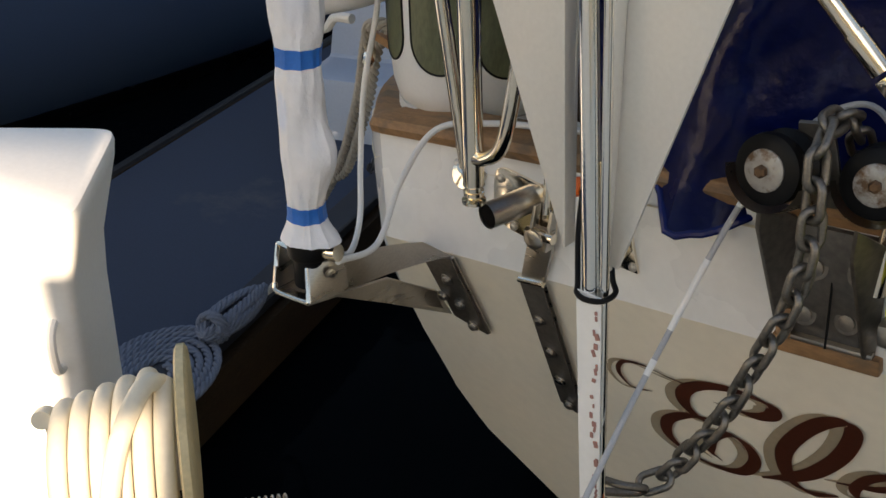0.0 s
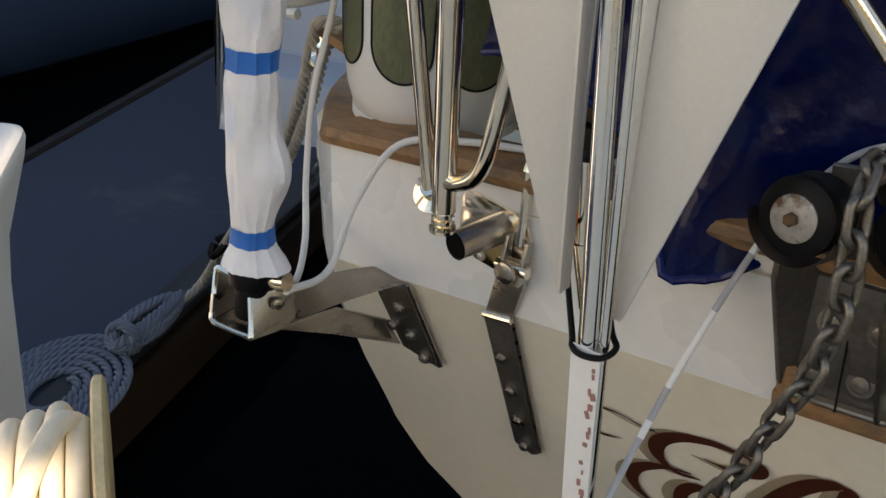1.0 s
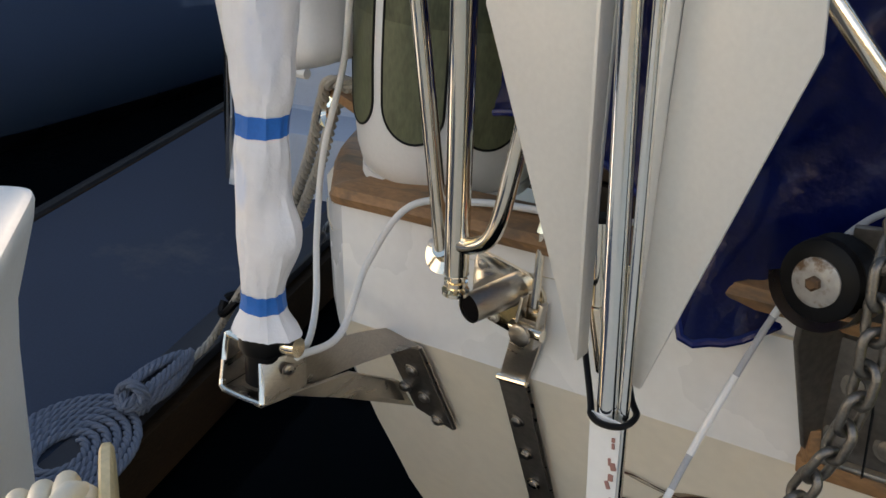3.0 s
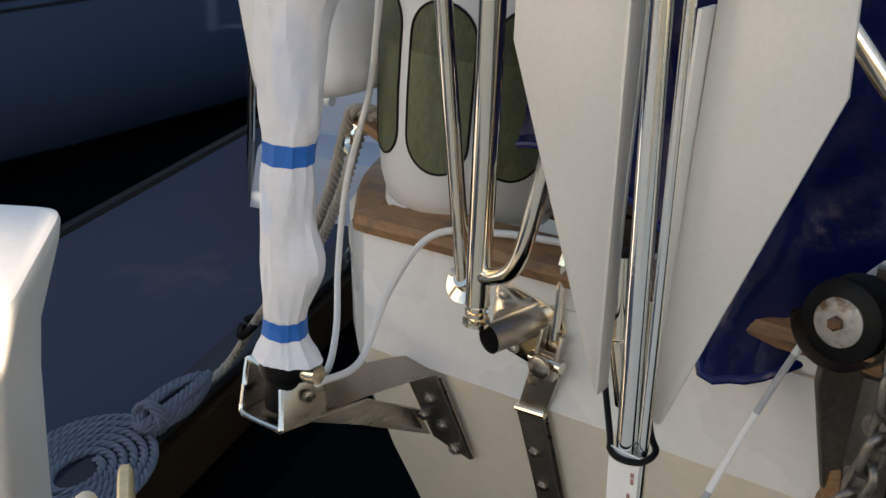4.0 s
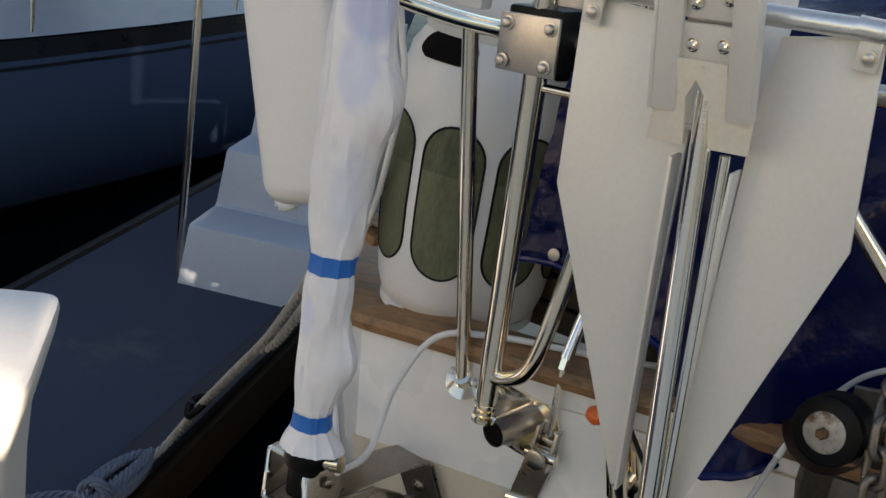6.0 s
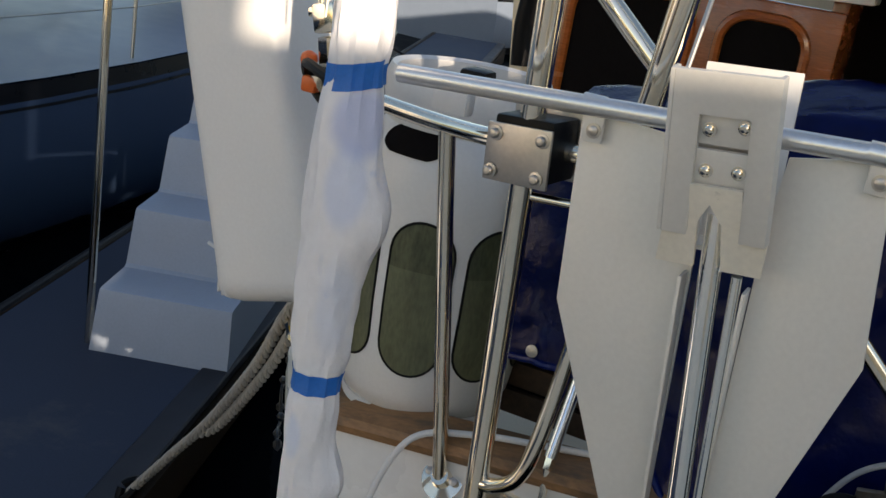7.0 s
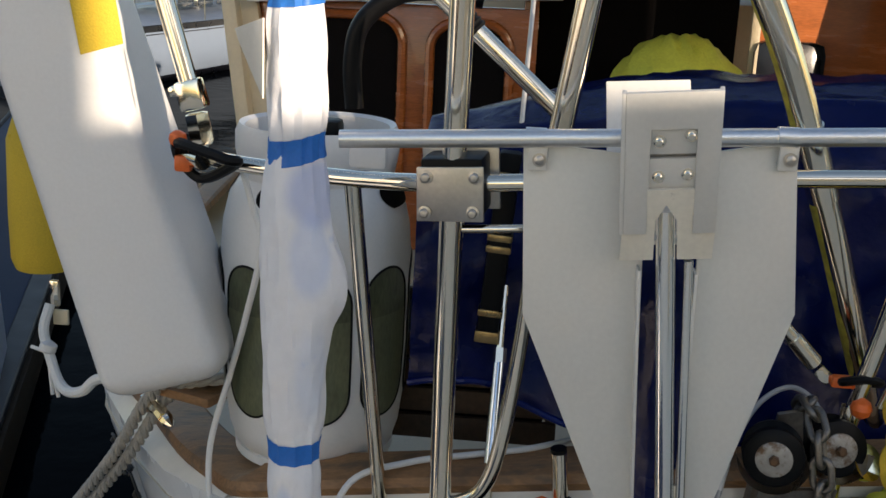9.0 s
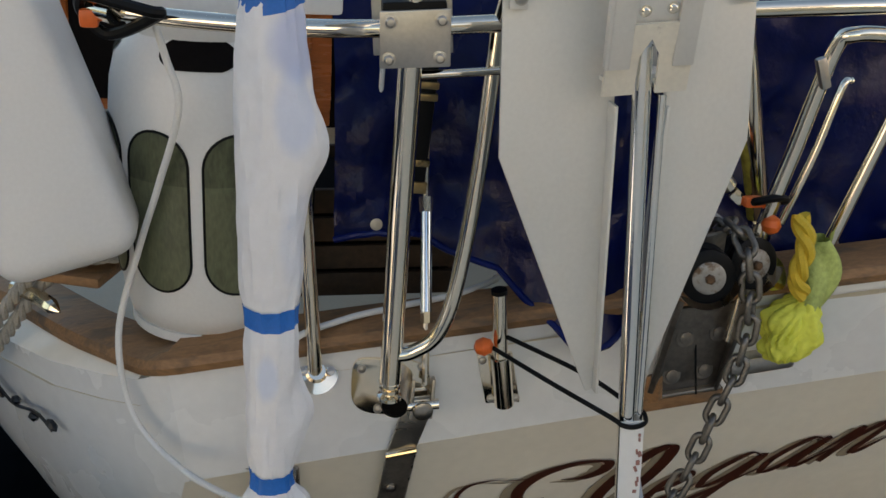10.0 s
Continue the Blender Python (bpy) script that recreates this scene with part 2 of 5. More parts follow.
def rope(pts, r, pitch=None, strands=3, bm=None, seg=7, cyclic=False):
    """A laid rope: strands wound round the path."""
    bm = bm or bmesh.new()
    pts = [Vector(p) for p in pts]
    pitch = pitch or r * 6.2
    d = [0.0]
    for a, b in zip(pts, pts[1:]):
        d.append(d[-1] + (b - a).length)
    step = pitch / 14
    n = max(4, int(d[-1] / step))
    fine = []
    j = 0
    for k in range(n + 1):
        s = d[-1] * k / n
        while j < len(pts) - 2 and d[j + 1] < s:
            j += 1
        u = (s - d[j]) / max(1e-9, d[j + 1] - d[j])
        fine.append(pts[j].lerp(pts[j + 1], min(1, max(0, u))))
    fr = frames(fine)
    for q in range(strands):
        path = []
        for k, p in enumerate(fine):
            a = 2 * math.pi * (q / strands + d[-1] * k / n / pitch)
            path.append(p + r * 0.54 * (math.cos(a) * fr[k][0] + math.sin(a) * fr[k][1]))
        tube(path, r * 0.53, seg, bm=bm)
    return bm


def box(c, size, turn=None, bevel=0.004, bm=None, segs=2):
    """A bevelled box; c its centre, turn a 3x3 rotation."""
    b2 = bmesh.new()
    bmesh.ops.create_cube(b2, size=1)
    bmesh.ops.scale(b2, vec=size, verts=b2.verts)
    if bevel:
        bmesh.ops.bevel(b2, geom=b2.edges[:], offset=bevel, segments=segs, affect="EDGES", profile=0.6)
    m = Matrix.Translation(c) @ (turn.to_4x4() if turn else Matrix())
    bmesh.ops.transform(b2, matrix=m, verts=b2.verts)
    return join(bm, b2)


def join(bm, b2):
    if bm is None:
        return b2
    me = bpy.data.meshes.new("tmp")
    b2.to_mesh(me)
    b2.free()
    bm.from_mesh(me)
    bpy.data.meshes.remove(me)
    return bm


def axes(x, z):
    """Rotation whose local x and z lie along those vectors."""
    x = Vector(x).normalized()
    y = Vector(z).cross(x).normalized()
    z = x.cross(y)
    return Matrix((x, y, z)).transposed()


def plate(poly, thick, bevel=0.002, bm=None):
    """A flat plate from its outline in space, extruded behind its face by thick."""
    b2 = bmesh.new()
    vs = [b2.verts.new(p) for p in poly]
    f = b2.faces.new(vs)
    f.normal_update()
    nrm = f.normal.copy()
    r = bmesh.ops.extrude_face_region(b2, geom=[f])
    bmesh.ops.translate(b2, verts=[v for v in r["geom"] if isinstance(v, bmesh.types.BMVert)], vec=-nrm * thick)
    bmesh.ops.recalc_face_normals(b2, faces=b2.faces)
    if bevel:
        bmesh.ops.bevel(b2, geom=b2.edges[:], offset=bevel, segments=2, affect="EDGES", profile=0.6)
    return join(bm, b2)


def spin(profile, c, axis=(0, 0, 1), seg=32, bm=None):
    """A turned shape: profile of (radius, height) along axis from c."""
    bm = bm or bmesh.new()
    a = Vector(axis).normalized()
    u = a.orthogonal().normalized()
    w = a.cross(u)
    rings = []
    for r, h in profile:
        base = Vector(c) + a * h
        rings.append([bm.verts.new(base + max(r, 1e-4) * (math.cos(t) * u + math.sin(t) * w)) for t in (2 * math.pi * k / seg for k in range(seg))])
    for A, B in zip(rings, rings[1:]):
        for k in range(seg):
            bm.faces.new((A[k], A[(k + 1) % seg], B[(k + 1) % seg], B[k]))
    bm.faces.new(rings[0][::-1])
    bm.faces.new(rings[-1])
    return bm


def bolt(parent, p, n, r=0.007, h=0.005, material=None):
    """A domed bolt head on a washer."""
    return part("bolt", spin([(r * 1.5, 0), (r * 1.5, h * 0.25), (r, h * 0.3), (r, h * 0.8), (r * 0.7, h), (0, h * 1.05)], p, n, 12), material or DULL, parent)


def grid(rows, bm=None, closed=False):
    """A sheet through rows of points."""
    bm = bm or bmesh.new()
    vs = [[bm.verts.new(p) for p in r] for r in rows]
    for A, B in zip(vs, vs[1:]):
        for k in range(len(A) if closed else len(A) - 1):
            bm.faces.new((A[k], A[(k + 1) % len(A)], B[(k + 1) % len(A)], B[k]))
    return bm


# ---- setting: water, far quay ----
part("water", grid([[(-900, -900, -0.32), (900, -900, -0.32)], [(-900, 900, -0.32), (900, 900, -0.32)]]), WATER)
tagged(bpy.data.objects["water"], "dark still harbour water", "water", kind="structure")

# finger pier: runs alongside the hull
DV = Vector((-0.318, 0.948, 0)).normalized()
DN = Vector((DV.y, -DV.x, 0))            # towards the boat
D0 = Vector((-2.5, 2.1, 0))              # a point on the edge by the boat
def pier(s, o, z=0.0):
    return D0 + DV * s + DN * o + Vector((0, 0, z))
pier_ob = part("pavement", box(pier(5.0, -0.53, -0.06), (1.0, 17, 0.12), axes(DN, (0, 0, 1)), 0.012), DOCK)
tagged(pier_ob, "grey concrete finger pier deck with faint stains, coloured dark blue for shade", "pier", kind="structure")
part("fascia", box(pier(5.0, 0.015, -0.16), (0.05, 17, 0.2), axes(DN, (0, 0, 1)), 0.008), FASCIA, pier_ob, "weathered timber fascia board, darkened for shade")
part("fascia", box(pier(5.0, -1.06, -0.10), (0.06, 17, 0.2), axes(DN, (0, 0, 1)), 0.008), FASCIA, pier_ob)
part("rub_strip", tube([pier(-3, -1.06, 0.0), pier(13, -1.06, 0.0)], 0.022, 10), DARKRUB, pier_ob, "black rubber rub strip")
part("edge_strip", box(pier(5.0, -0.035, -0.012), (0.12, 16.9, 0.05), axes(DN, (0, 0, 1)), 0.018, segs=3), mat("navy_edge_strip", (0.012, 0.014, 0.022), 0.6), pier_ob, "dark navy rubber edge strip")
part("float", box(pier(5.0, -0.53, -0.27), (0.9, 16.5, 0.28), axes(DN, (0, 0, 1)), 0.02), DARKRUB, pier_ob)

# ---- the sailing boat's stern ----
XC = 0.12
def across(x):
    """Distance from the port quarter, mirrored about the centreline."""
    return XC - abs(x - XC) + 0.8
def zk(x):
    a = across(x)
    return 0.958 + 0.143 * a - 0.03 * a * a        # height of the knuckle across the transom
def yk(x):
    a = across(x)
    return 1.318 - 0.0315 * a + 0.036 * a * a
def z_top(x):
    a = across(x)
    return 1.174 + 0.158 * a - 0.03 * a * a        # height of the rail's foot
def y_top(x):
    a = across(x)
    return 1.298 - 0.091 * a + 0.041 * a * a
def transom(x, z):
    """Aft face of the transom below the knuckle."""
    return yk(x) + 0.48 * (zk(x) - z)
def on_band(x, z, out=0.0):
    """A point on the upper white band, standing out by so much."""
    v = (z - zk(x)) / (z_top(x) - zk(x))
    return Vector((x, yk(x) + (y_top(x) - yk(x)) * v - out, z))
boat = thing("sailing_yacht", (XC, 1.6, -0.32), "white and cream sailing yacht moored stern-on with teak toe rail", "boat")
# transom outline, half width by height
OUT = [(0.96, 1.425), (0.82, 1.45), (0.655, 1.45), (0.517, 1.435), (0.444, 1.43), (0.306, 1.39), (0.106, 1.245), (-0.1, 1.06), (-0.4, 0.72)]
NS = 40
def half_at(z):
    for (za, wa), (zb, wb) in zip(OUT, OUT[1:]):
        if z >= zb:
            return wa + (wb - wa) * min(1, max(0, (za - z) / (za - zb)))
    return OUT[-1][1]
rows = []
zs = [0.95 - 0.05 * k for k in range(28)]
for k, z in enumerate(zs):
    row = []
    for i in range(NS + 1):
        f = 2 * i / NS - 1
        x = XC + half_at(z) * f
        zz = zk(x) - (0.95 - z) * (zk(x) + 0.4) / 1.35
        row.append((x, transom(x, zz), zz))
    rows.append(row)
part("transom", grid(rows), CREAM, boat, "cream gelcoat transom")
TOPW = 1.45
def band(f, v):
    """Upper white band: f across (-1..1), v up."""
    x0 = XC + 1.42 * f
    x1 = XC + TOPW * f
    x = x0 + (x1 - x0) * v
    return Vector((x, yk(x0) + (y_top(x1) - yk(x0)) * v, zk(x0) + (z_top(x1) - zk(x0)) * v))
part("transom_top", grid([[band(2 * i / NS - 1, v) for i in range(NS + 1)] for v in (1, 0.75, 0.5, 0.25, 0.03, 0)]), GEL, boat, "white gelcoat upper transom band")
# hull sides
ST = [(0.0, 0.0, 0.0), (0.05, 0.035, -0.03), (0.12, 0.10, -0.05), (0.215, 0.20, -0.075), (0.36, 0.42, -0.12), (0.57, 0.78, -0.17), (0.83, 1.5, -0.20),
      (1.00, 2.8, -0.20), (1.03, 5.0, -0.15), (0.70, 8.0, -0.05), (-0.3, 10.8, 0.05), (-1.35, 12.2, 0.10)]
def side(sgn, j, row):
    dx, dy, dz = ST[j]
    x, y, z = row
    return (x + sgn * dx * (0.6 + 0.4 * min(1, max(0, (z + 0.4) / 1.4))), y + dy, z + dz * min(1, max(0, (z - 0.3) / 0.75)))
for sgn in (-1, 1):
    f = sgn
    edge = [tuple(band(f, v)) for v in (1, 0.5, 0)] + [tuple(rows[k][0 if sgn < 0 else NS]) for k in range(2, len(zs), 3)]
    part("hull_side", grid([[side(sgn, j, e) for e in edge] for j in range(len(ST))]), GEL, boat, "white gelcoat hull side")
RAILTOP = [band(2 * i / NS - 1, 1) for i in range(NS + 1)]
port = [Vector(side(-1, j, tuple(RAILTOP[0]))) for j in range(1, len(ST))]
star = [Vector(side(1, j, tuple(RAILTOP[-1]))) for j in range(1, len(ST))]
sheer = list(reversed(port)) + RAILTOP + star
# deck
dk = []
for j in range(len(ST) - 1, 0, -1):
    a, b = port[j - 1], star[j - 1]
    dk.append([a.lerp(b, k / 10) + Vector((0, 0, -0.05 + 0.03 * math.sin(math.pi * k / 10))) for k in range(11)])
a0 = [RAILTOP[int(k * NS / 10)] + Vector((0, 0.0, -0.05 + 0.03 * math.sin(math.pi * k / 10))) for k in range(11)]
part("deck", grid(dk + [a0]), DECK, boat, "beige painted deck")
# teak toe rail: swept along the sheer
def sweep(path, prof, cyclic=False, bm=None):
    path = [Vector(p) for p in path]
    rowsx = []
    for i, p in enumerate(path):
        t = (path[min(i + 1, len(path) - 1)] - path[max(i - 1, 0)])
        t.z = 0
        t.normalize()
        n = Vector((-t.y, t.x, 0))        # inboard for the sheer as listed
        rowsx.append([p + n * a + Vector((0, 0, b)) for a, b in prof])
    bm = grid(rowsx, bm, closed=True)
    return bm
ins = [min(0.055, 0.055 * (j + 1) / 4) for j in range(len(port))]
def inboard(p, d, sg):
    return p + Vector((-sg * d * 0.85, d * 0.35, 0.045 * d / 0.055))
port_in = [inboard(p, d, -1) for p, d in zip(port, ins)]
star_in = [inboard(p, d, 1) for p, d in zip(star, ins)]
fine_sheer = curve(list(reversed(port_in)) + RAILTOP + star_in, 3)
for a, b in ((port, port_in), (star, star_in)):
    part("covering_board", grid([a, [p.lerp(q, 1.25) for p, q in zip(a, b)]]), CREAM, boat, "beige sloping covering board")
part("toe_rail", sweep(fine_sheer, [(-0.012, 0.0), (-0.016, 0.014), (-0.010, 0.028), (0.006, 0.036), (0.078, 0.036), (0.088, 0.028), (0.091, 0.0)]), TEAK, boat, "weathered brown teak toe rail")

# ---- stern rail and tubes ----
pushpit = thing("stern_rail", (-0.99, 1.25, 1.1), "polished stainless steel stern rail with clamped uprights", "rail")
rail_path = curve([(-1.405, 1.330, 1.678), (-1.34, 1.300, 1.674), (-1.24, 1.268, 1.672), (-1.138, 1.233, 1.674), (-1.03, 1.187, 1.684), (-0.9, 1.178, 1.694), (-0.70, 1.18, 1.709), (-0.5, 1.19, 1.721), (-0.2, 1.19, 1.736), (0.3, 1.19, 1.752), (1.2, 1.20, 1.74)], 8)
part("top_rail", tube(rail_path, 0.0128), STEEL, pushpit)
part("stanchion", tube([(-1.138, 1.236, 1.668), (-1.092, 1.318, 1.095)], 0.0124), STEEL, pushpit)
part("base_flange", spin([(0.036, 0), (0.036, 0.004), (0.018, 0.007), (0.0145, 0.022)], on_band(-1.089, 1.086), (-0.05, -0.8, 0.6), 28), STEEL, pushpit)
for a in (0.5, 2.6, 4.7):
    bolt(pushpit, on_band(-1.089 + 0.026 * math.cos(a), 1.086 + 0.022 * math.sin(a), 0.006 + 0.013 * math.sin(a)), (-0.05, -0.8, 0.6), 0.0048, 0.003)
part("main_upright", tube([(-0.986, 1.206, 1.135), (-0.987, 1.186, 1.40), (-0.986, 1.160, 1.68), (-0.977, 1.075, 2.5)], 0.0168, 24), STEEL, pushpit, "thick polished steel upright")
part("upright_foot", spin([(0.0175, 0), (0.0135, -0.003), (0.0135, -0.010), (0.0165, -0.011), (0.0165, -0.017), (0.010, -0.019), (0.010, -0.024), (0.019, -0.026), (0.019, -0.031)], (-0.986, 1.206, 1.135), (0.0, -0.06, 1), 20), STEEL, pushpit)
part("brace_leg", tube(curve([(-0.984, 1.200, 1.182), (-0.955, 1.195, 1.190), (-0.921, 1.186, 1.222), (-0.899, 1.178, 1.30), (-0.877, 1.18, 1.48), (-0.862, 1.185, 1.70)], 8), 0.0115), STEEL, pushpit)
part("cross_bar", tube([(-0.985, 1.163, 1.626), (-0.86, 1.170, 1.633)], 0.006, 12), STEEL, pushpit)
# clamp with two plates
clamp = part("clamp_plate", plate([(-1.035, 1.132, 1.716), (-1.032, 1.134, 1.641), (-0.940, 1.122, 1.648), (-0.944, 1.120, 1.724)], 0.006, 0.0022), DULL, pushpit, "square steel clamp plate")
for dx in (-0.033, 0.033):
    for dz in (-0.0245, 0.0245):
        bolt(clamp, (-0.988 + dx, 1.127 - 0.12 * dx, 1.682 + dz + 0.08 * dx), (-0.12, -1, 0), 0.0065, 0.010)
part("clamp_block", box((-0.982, 1.172, 1.690), (0.085, 0.07, 0.08), axes((1, -0.12, 0.08), (0, 0, 1)), 0.006), BLACK, pushpit, "black clamp block")
part("clamp_back", box((-0.978, 1.212, 1.695), (0.11, 0.006, 0.10), axes((1, -0.12, 0.08), (0, 0, 1)), 0.002), DULL, pushpit)

# strut tubes of the frame above
frame_legs = thing("solar_frame", (-0.84, 1.25, 1.75), "polished steel support frame legs with diagonal struts", "frame")
part("leg", tube([(-0.857, 1.178, 1.70), (-0.844, 1.166, 1.772), (-0.816, 1.142, 1.98), (-0.748, 1.085, 2.5)], 0.0165, 20), STEEL, frame_legs)
part("diagonal", tube([(-0.985, 1.288, 1.902), (-0.835, 1.280, 1.772)], 0.0135), STEEL, frame_legs)
part("diagonal_upper", tube([(-1.16, 1.297, 2.055), (-0.985, 1.288, 1.902)], 0.0145), STEEL, frame_legs)
part("ribbed_sleeve", spin([(0.016, 0), (0.019, 0.002), (0.016, 0.006), (0.019, 0.010), (0.016, 0.014), (0.019, 0.018), (0.016, 0.022), (0.019, 0.026), (0.016, 0.03)], (-0.992, 1.288, 1.908), (0.15, -0.008, -0.13), 16), BLACK, frame_legs)
davit = thing("davit_tube", (-0.36, 1.40, 1.28), "thick polished steel davit tube with yellow grime stripe", "tube")
DP_ = curve([(-0.83, 1.09, 2.45), (-0.64, 1.178, 2.06), (-0.525, 1.238, 1.84), (-0.36, 1.349, 1.448), (-0.30, 1.39, 1.29)], 12)
part("tube", tube(DP_, 0.021, 24), STEEL, davit)
rows = []
for k, p in enumerate(DP_[8:-4]):
    w = 0.35 + 0.35 * noise.noise(Vector((0, 0, k * 0.45)))
    rows.append([p + 0.0216 * Vector((math.cos(a), math.sin(a), 0.25 * math.cos(a))) for a in (-2.75 + w * (i / 6 - 0.5) * 2 for i in range(7))])
part("grime_stripe", grid(rows), GRIME, davit, "yellow grime stripe")
part("sleeve", tube(DP_[26:30], 0.0235, 24), STEEL, davit)

# ---- steering shaft, wrapped ----
post = thing("wrapped_shaft", (-1.18, 1.03, 0.98), "vertical steering shaft wrapped in white foam held by blue tape", "shaft")
PX, PY = -1.177, 1.034
def wrap_r(z, a):
    r = 0.0385 + 0.004 * math.sin(z * 9) + 0.003 * noise.noise(Vector((math.cos(a) * 1.2, math.sin(a) * 1.2, z * 9)))
    for zt in (1.092, 1.342, 1.754, 1.945):
        r -= 0.0055 * math.exp(-((z - zt) / 0.03) ** 2)
    r -= 0.005 * max(0, min(1, (1.30 - z) / 0.2))
    r += 0.009 * math.exp(-((z - 1.043) / 0.022) ** 2) + 0.014 * math.exp(-((z - 1.045) / 0.02) ** 2) * max(0, math.cos(a - 0.2)) ** 6
    # loose folds on the starboard side
    r += 0.024 * math.exp(-((z - 1.19) / 0.045) ** 2) * max(0, math.cos(a - 0.1)) ** 3
    r += 0.026 * math.exp(-((z - 1.575) / 0.055) ** 2) * max(0, math.cos(a - 0.1)) ** 2
    r += 0.0034 * noise.noise(Vector((math.cos(a) * 3, math.sin(a) * 3, z * 20))) + 0.0050 * abs(noise.noise(Vector((math.cos(a) * 5 + z * 6, math.sin(a) * 5, z * 7)))) 
    return r
rows = []
for k in range(150):
    z = 1.045 + k * 0.009
    rows.append([(PX + wrap_r(z, 2 * math.pi * i / 48) * math.cos(2 * math.pi * i / 48), PY + wrap_r(z, 2 * math.pi * i / 48) * math.sin(2 * math.pi * i / 48), z) for i in range(48)])
part("foam_wrap", grid(rows, closed=True), WRAP, post)
for zt, h, sl in ((1.092, 0.026, 0.0), (1.342, 0.028, 0.0), (1.754, 0.033, 0.008), (1.945, 0.034, 0.004)):
    rows = []
    for j in range(6):
        z = zt + h * (j / 5 - 0.5)
        rows.append([(PX + (wrap_r(z, a) + 0.0012) * math.cos(a), PY + (wrap_r(z, a) + 0.0012) * math.sin(a), z + sl * math.sin(a + 1) ) for a in (2 * math.pi * i / 48 for i in range(48))])
    part("tape_band", grid(rows, closed=True), TAPE, post, "blue masking tape band")
# loose flap of foam at the top
part("foam_flap", plate([(-1.212, 1.003, 1.912), (-1.264, 1.065, 1.893), (-1.256, 1.055, 1.878), (-1.213, 1.004, 1.815)], 0.0025, 0.0008), FLAPM, post, "torn loose beige foam flap")
part("collar", spin([(0.032, 0), (0.0345, 0.005), (0.0345, 0.031), (0.031, 0.036)], (PX, PY, 1.012), (0, 0, 1), 28), BLACK, post, "black plastic collar")
part("inner_tube", tube([(PX, PY, 0.962), (PX, PY, 1.02)], 0.026, 20), BLACK, post, "black shaft end inside the bracket")

# ---- bracket that carries the shaft ----
bracket = thing("stern_bracket", (-1.10, 1.33, 0.85), "polished steel bracket bolted to the transom", "bracket")
def onT(x, z, out=0.008):
    return Vector((x, transom(x, z) - out * 0.9, z - out * 0.4))
def sheet(poly, th=0.006):
    return plate(poly, th, 0.0018)
TL, TR, BR, BL = V(-1.238, 1.022, 1.016), V(-1.172, 1.022, 1.012), V(-1.138, 0.992, 0.957), V(-1.213, 0.988, 0.953)
RT, RB, LT, LB = V(-1.140, 1.072, 1.006), V(-1.148, 1.086, 0.934), V(-1.240, 1.108, 1.010), V(-1.232, 1.105, 0.940)
FL, FR = V(-1.207, 1.340, 0.901), V(-1.120, 1.316, 0.914)
# open-ended square box round the shaft foot
part("box_side", sheet([TL, BL, LB, LT]), BRUSHED, bracket)
part("box_floor", sheet([BL, BR, RB, LB]), BRUSHED, bracket)
part("box_cheek", sheet([BR, TR.lerp(BR, 0.14), RT, RB]), BRUSHED, bracket)
part("box_lid", sheet([TL, TR, TR.lerp(RT, 0.25), TL.lerp(LT, 0.2)], 0.005), BRUSHED, bracket)
part("rim", tube(curve([TL.lerp(BL, 0.5), TL.lerp(BL, 0.1), TL.lerp(TR, 0.1), TR.lerp(TL, 0.12), TR.lerp(BR, 0.12), BR.lerp(TR, 0.1), BR.lerp(BL, 0.12), BL.lerp(BR, 0.1), BL.lerp(TL, 0.15)], 5), 0.0042, 8), STEEL, bracket, "bright rounded rim")
part("pin", tube([(-1.166, 1.035, 1.022), (-1.128, 1.042, 1.030)], 0.0105, 14), STEEL, bracket)
part("pin_head", tube([(-1.134, 1.041, 1.029), (-1.120, 1.043, 1.032)], 0.014, 14), STEEL, bracket)
bolt(bracket, BR.lerp(RT, 0.62) + V(0.004, -0.001, 0.004), (0.95, -0.3, 0.1), 0.007, 0.003, BRUSHED)
# arm: one twisted plate from the box to the knuckle, folded down over the transom
rowsA = [[RT.lerp(FL, k / 8).lerp(RB.lerp(FR, k / 8), j / 3) + V(0, 0, 0.006 * math.sin(math.pi * k / 8)) for j in range(4)] for k in range(9)]
bm = grid(rowsA)
bmesh.ops.solidify(bm, geom=bm.faces[:], thickness=0.006)
part("arm", bm, BRUSHED, bracket, "satin steel arm plate")
part("foot_plate", sheet([onT(-1.196, 0.895, 0.010), onT(-1.120, 0.915, 0.010), onT(-1.104, 0.716, 0.010), onT(-1.180, 0.733, 0.010)], 0.008), WORN, bracket, "dark folded foot plate")
part("foot_edge", tube([onT(-1.120, 0.915, 0.012), onT(-1.104, 0.716, 0.012)], 0.0035, 6), BRUSHED, bracket)
part("brace", sheet([V(-1.136, 1.037, 0.950), V(-1.178, 1.198, 0.848), onT(-1.186, 0.730, 0.015), onT(-1.200, 0.790, 0.015), RB.lerp(FR, 0.38) - V(0, 0, 0.004)], 0.006), BRUSHED, bracket)
for x, z in ((-1.152, 0.850), (-1.146, 0.784), (-1.134, 0.728), (-1.184, 0.790)):
    bolt(bracket, onT(x, z, 0.0185), (0, -0.9, -0.42), 0.0085, 0.008)

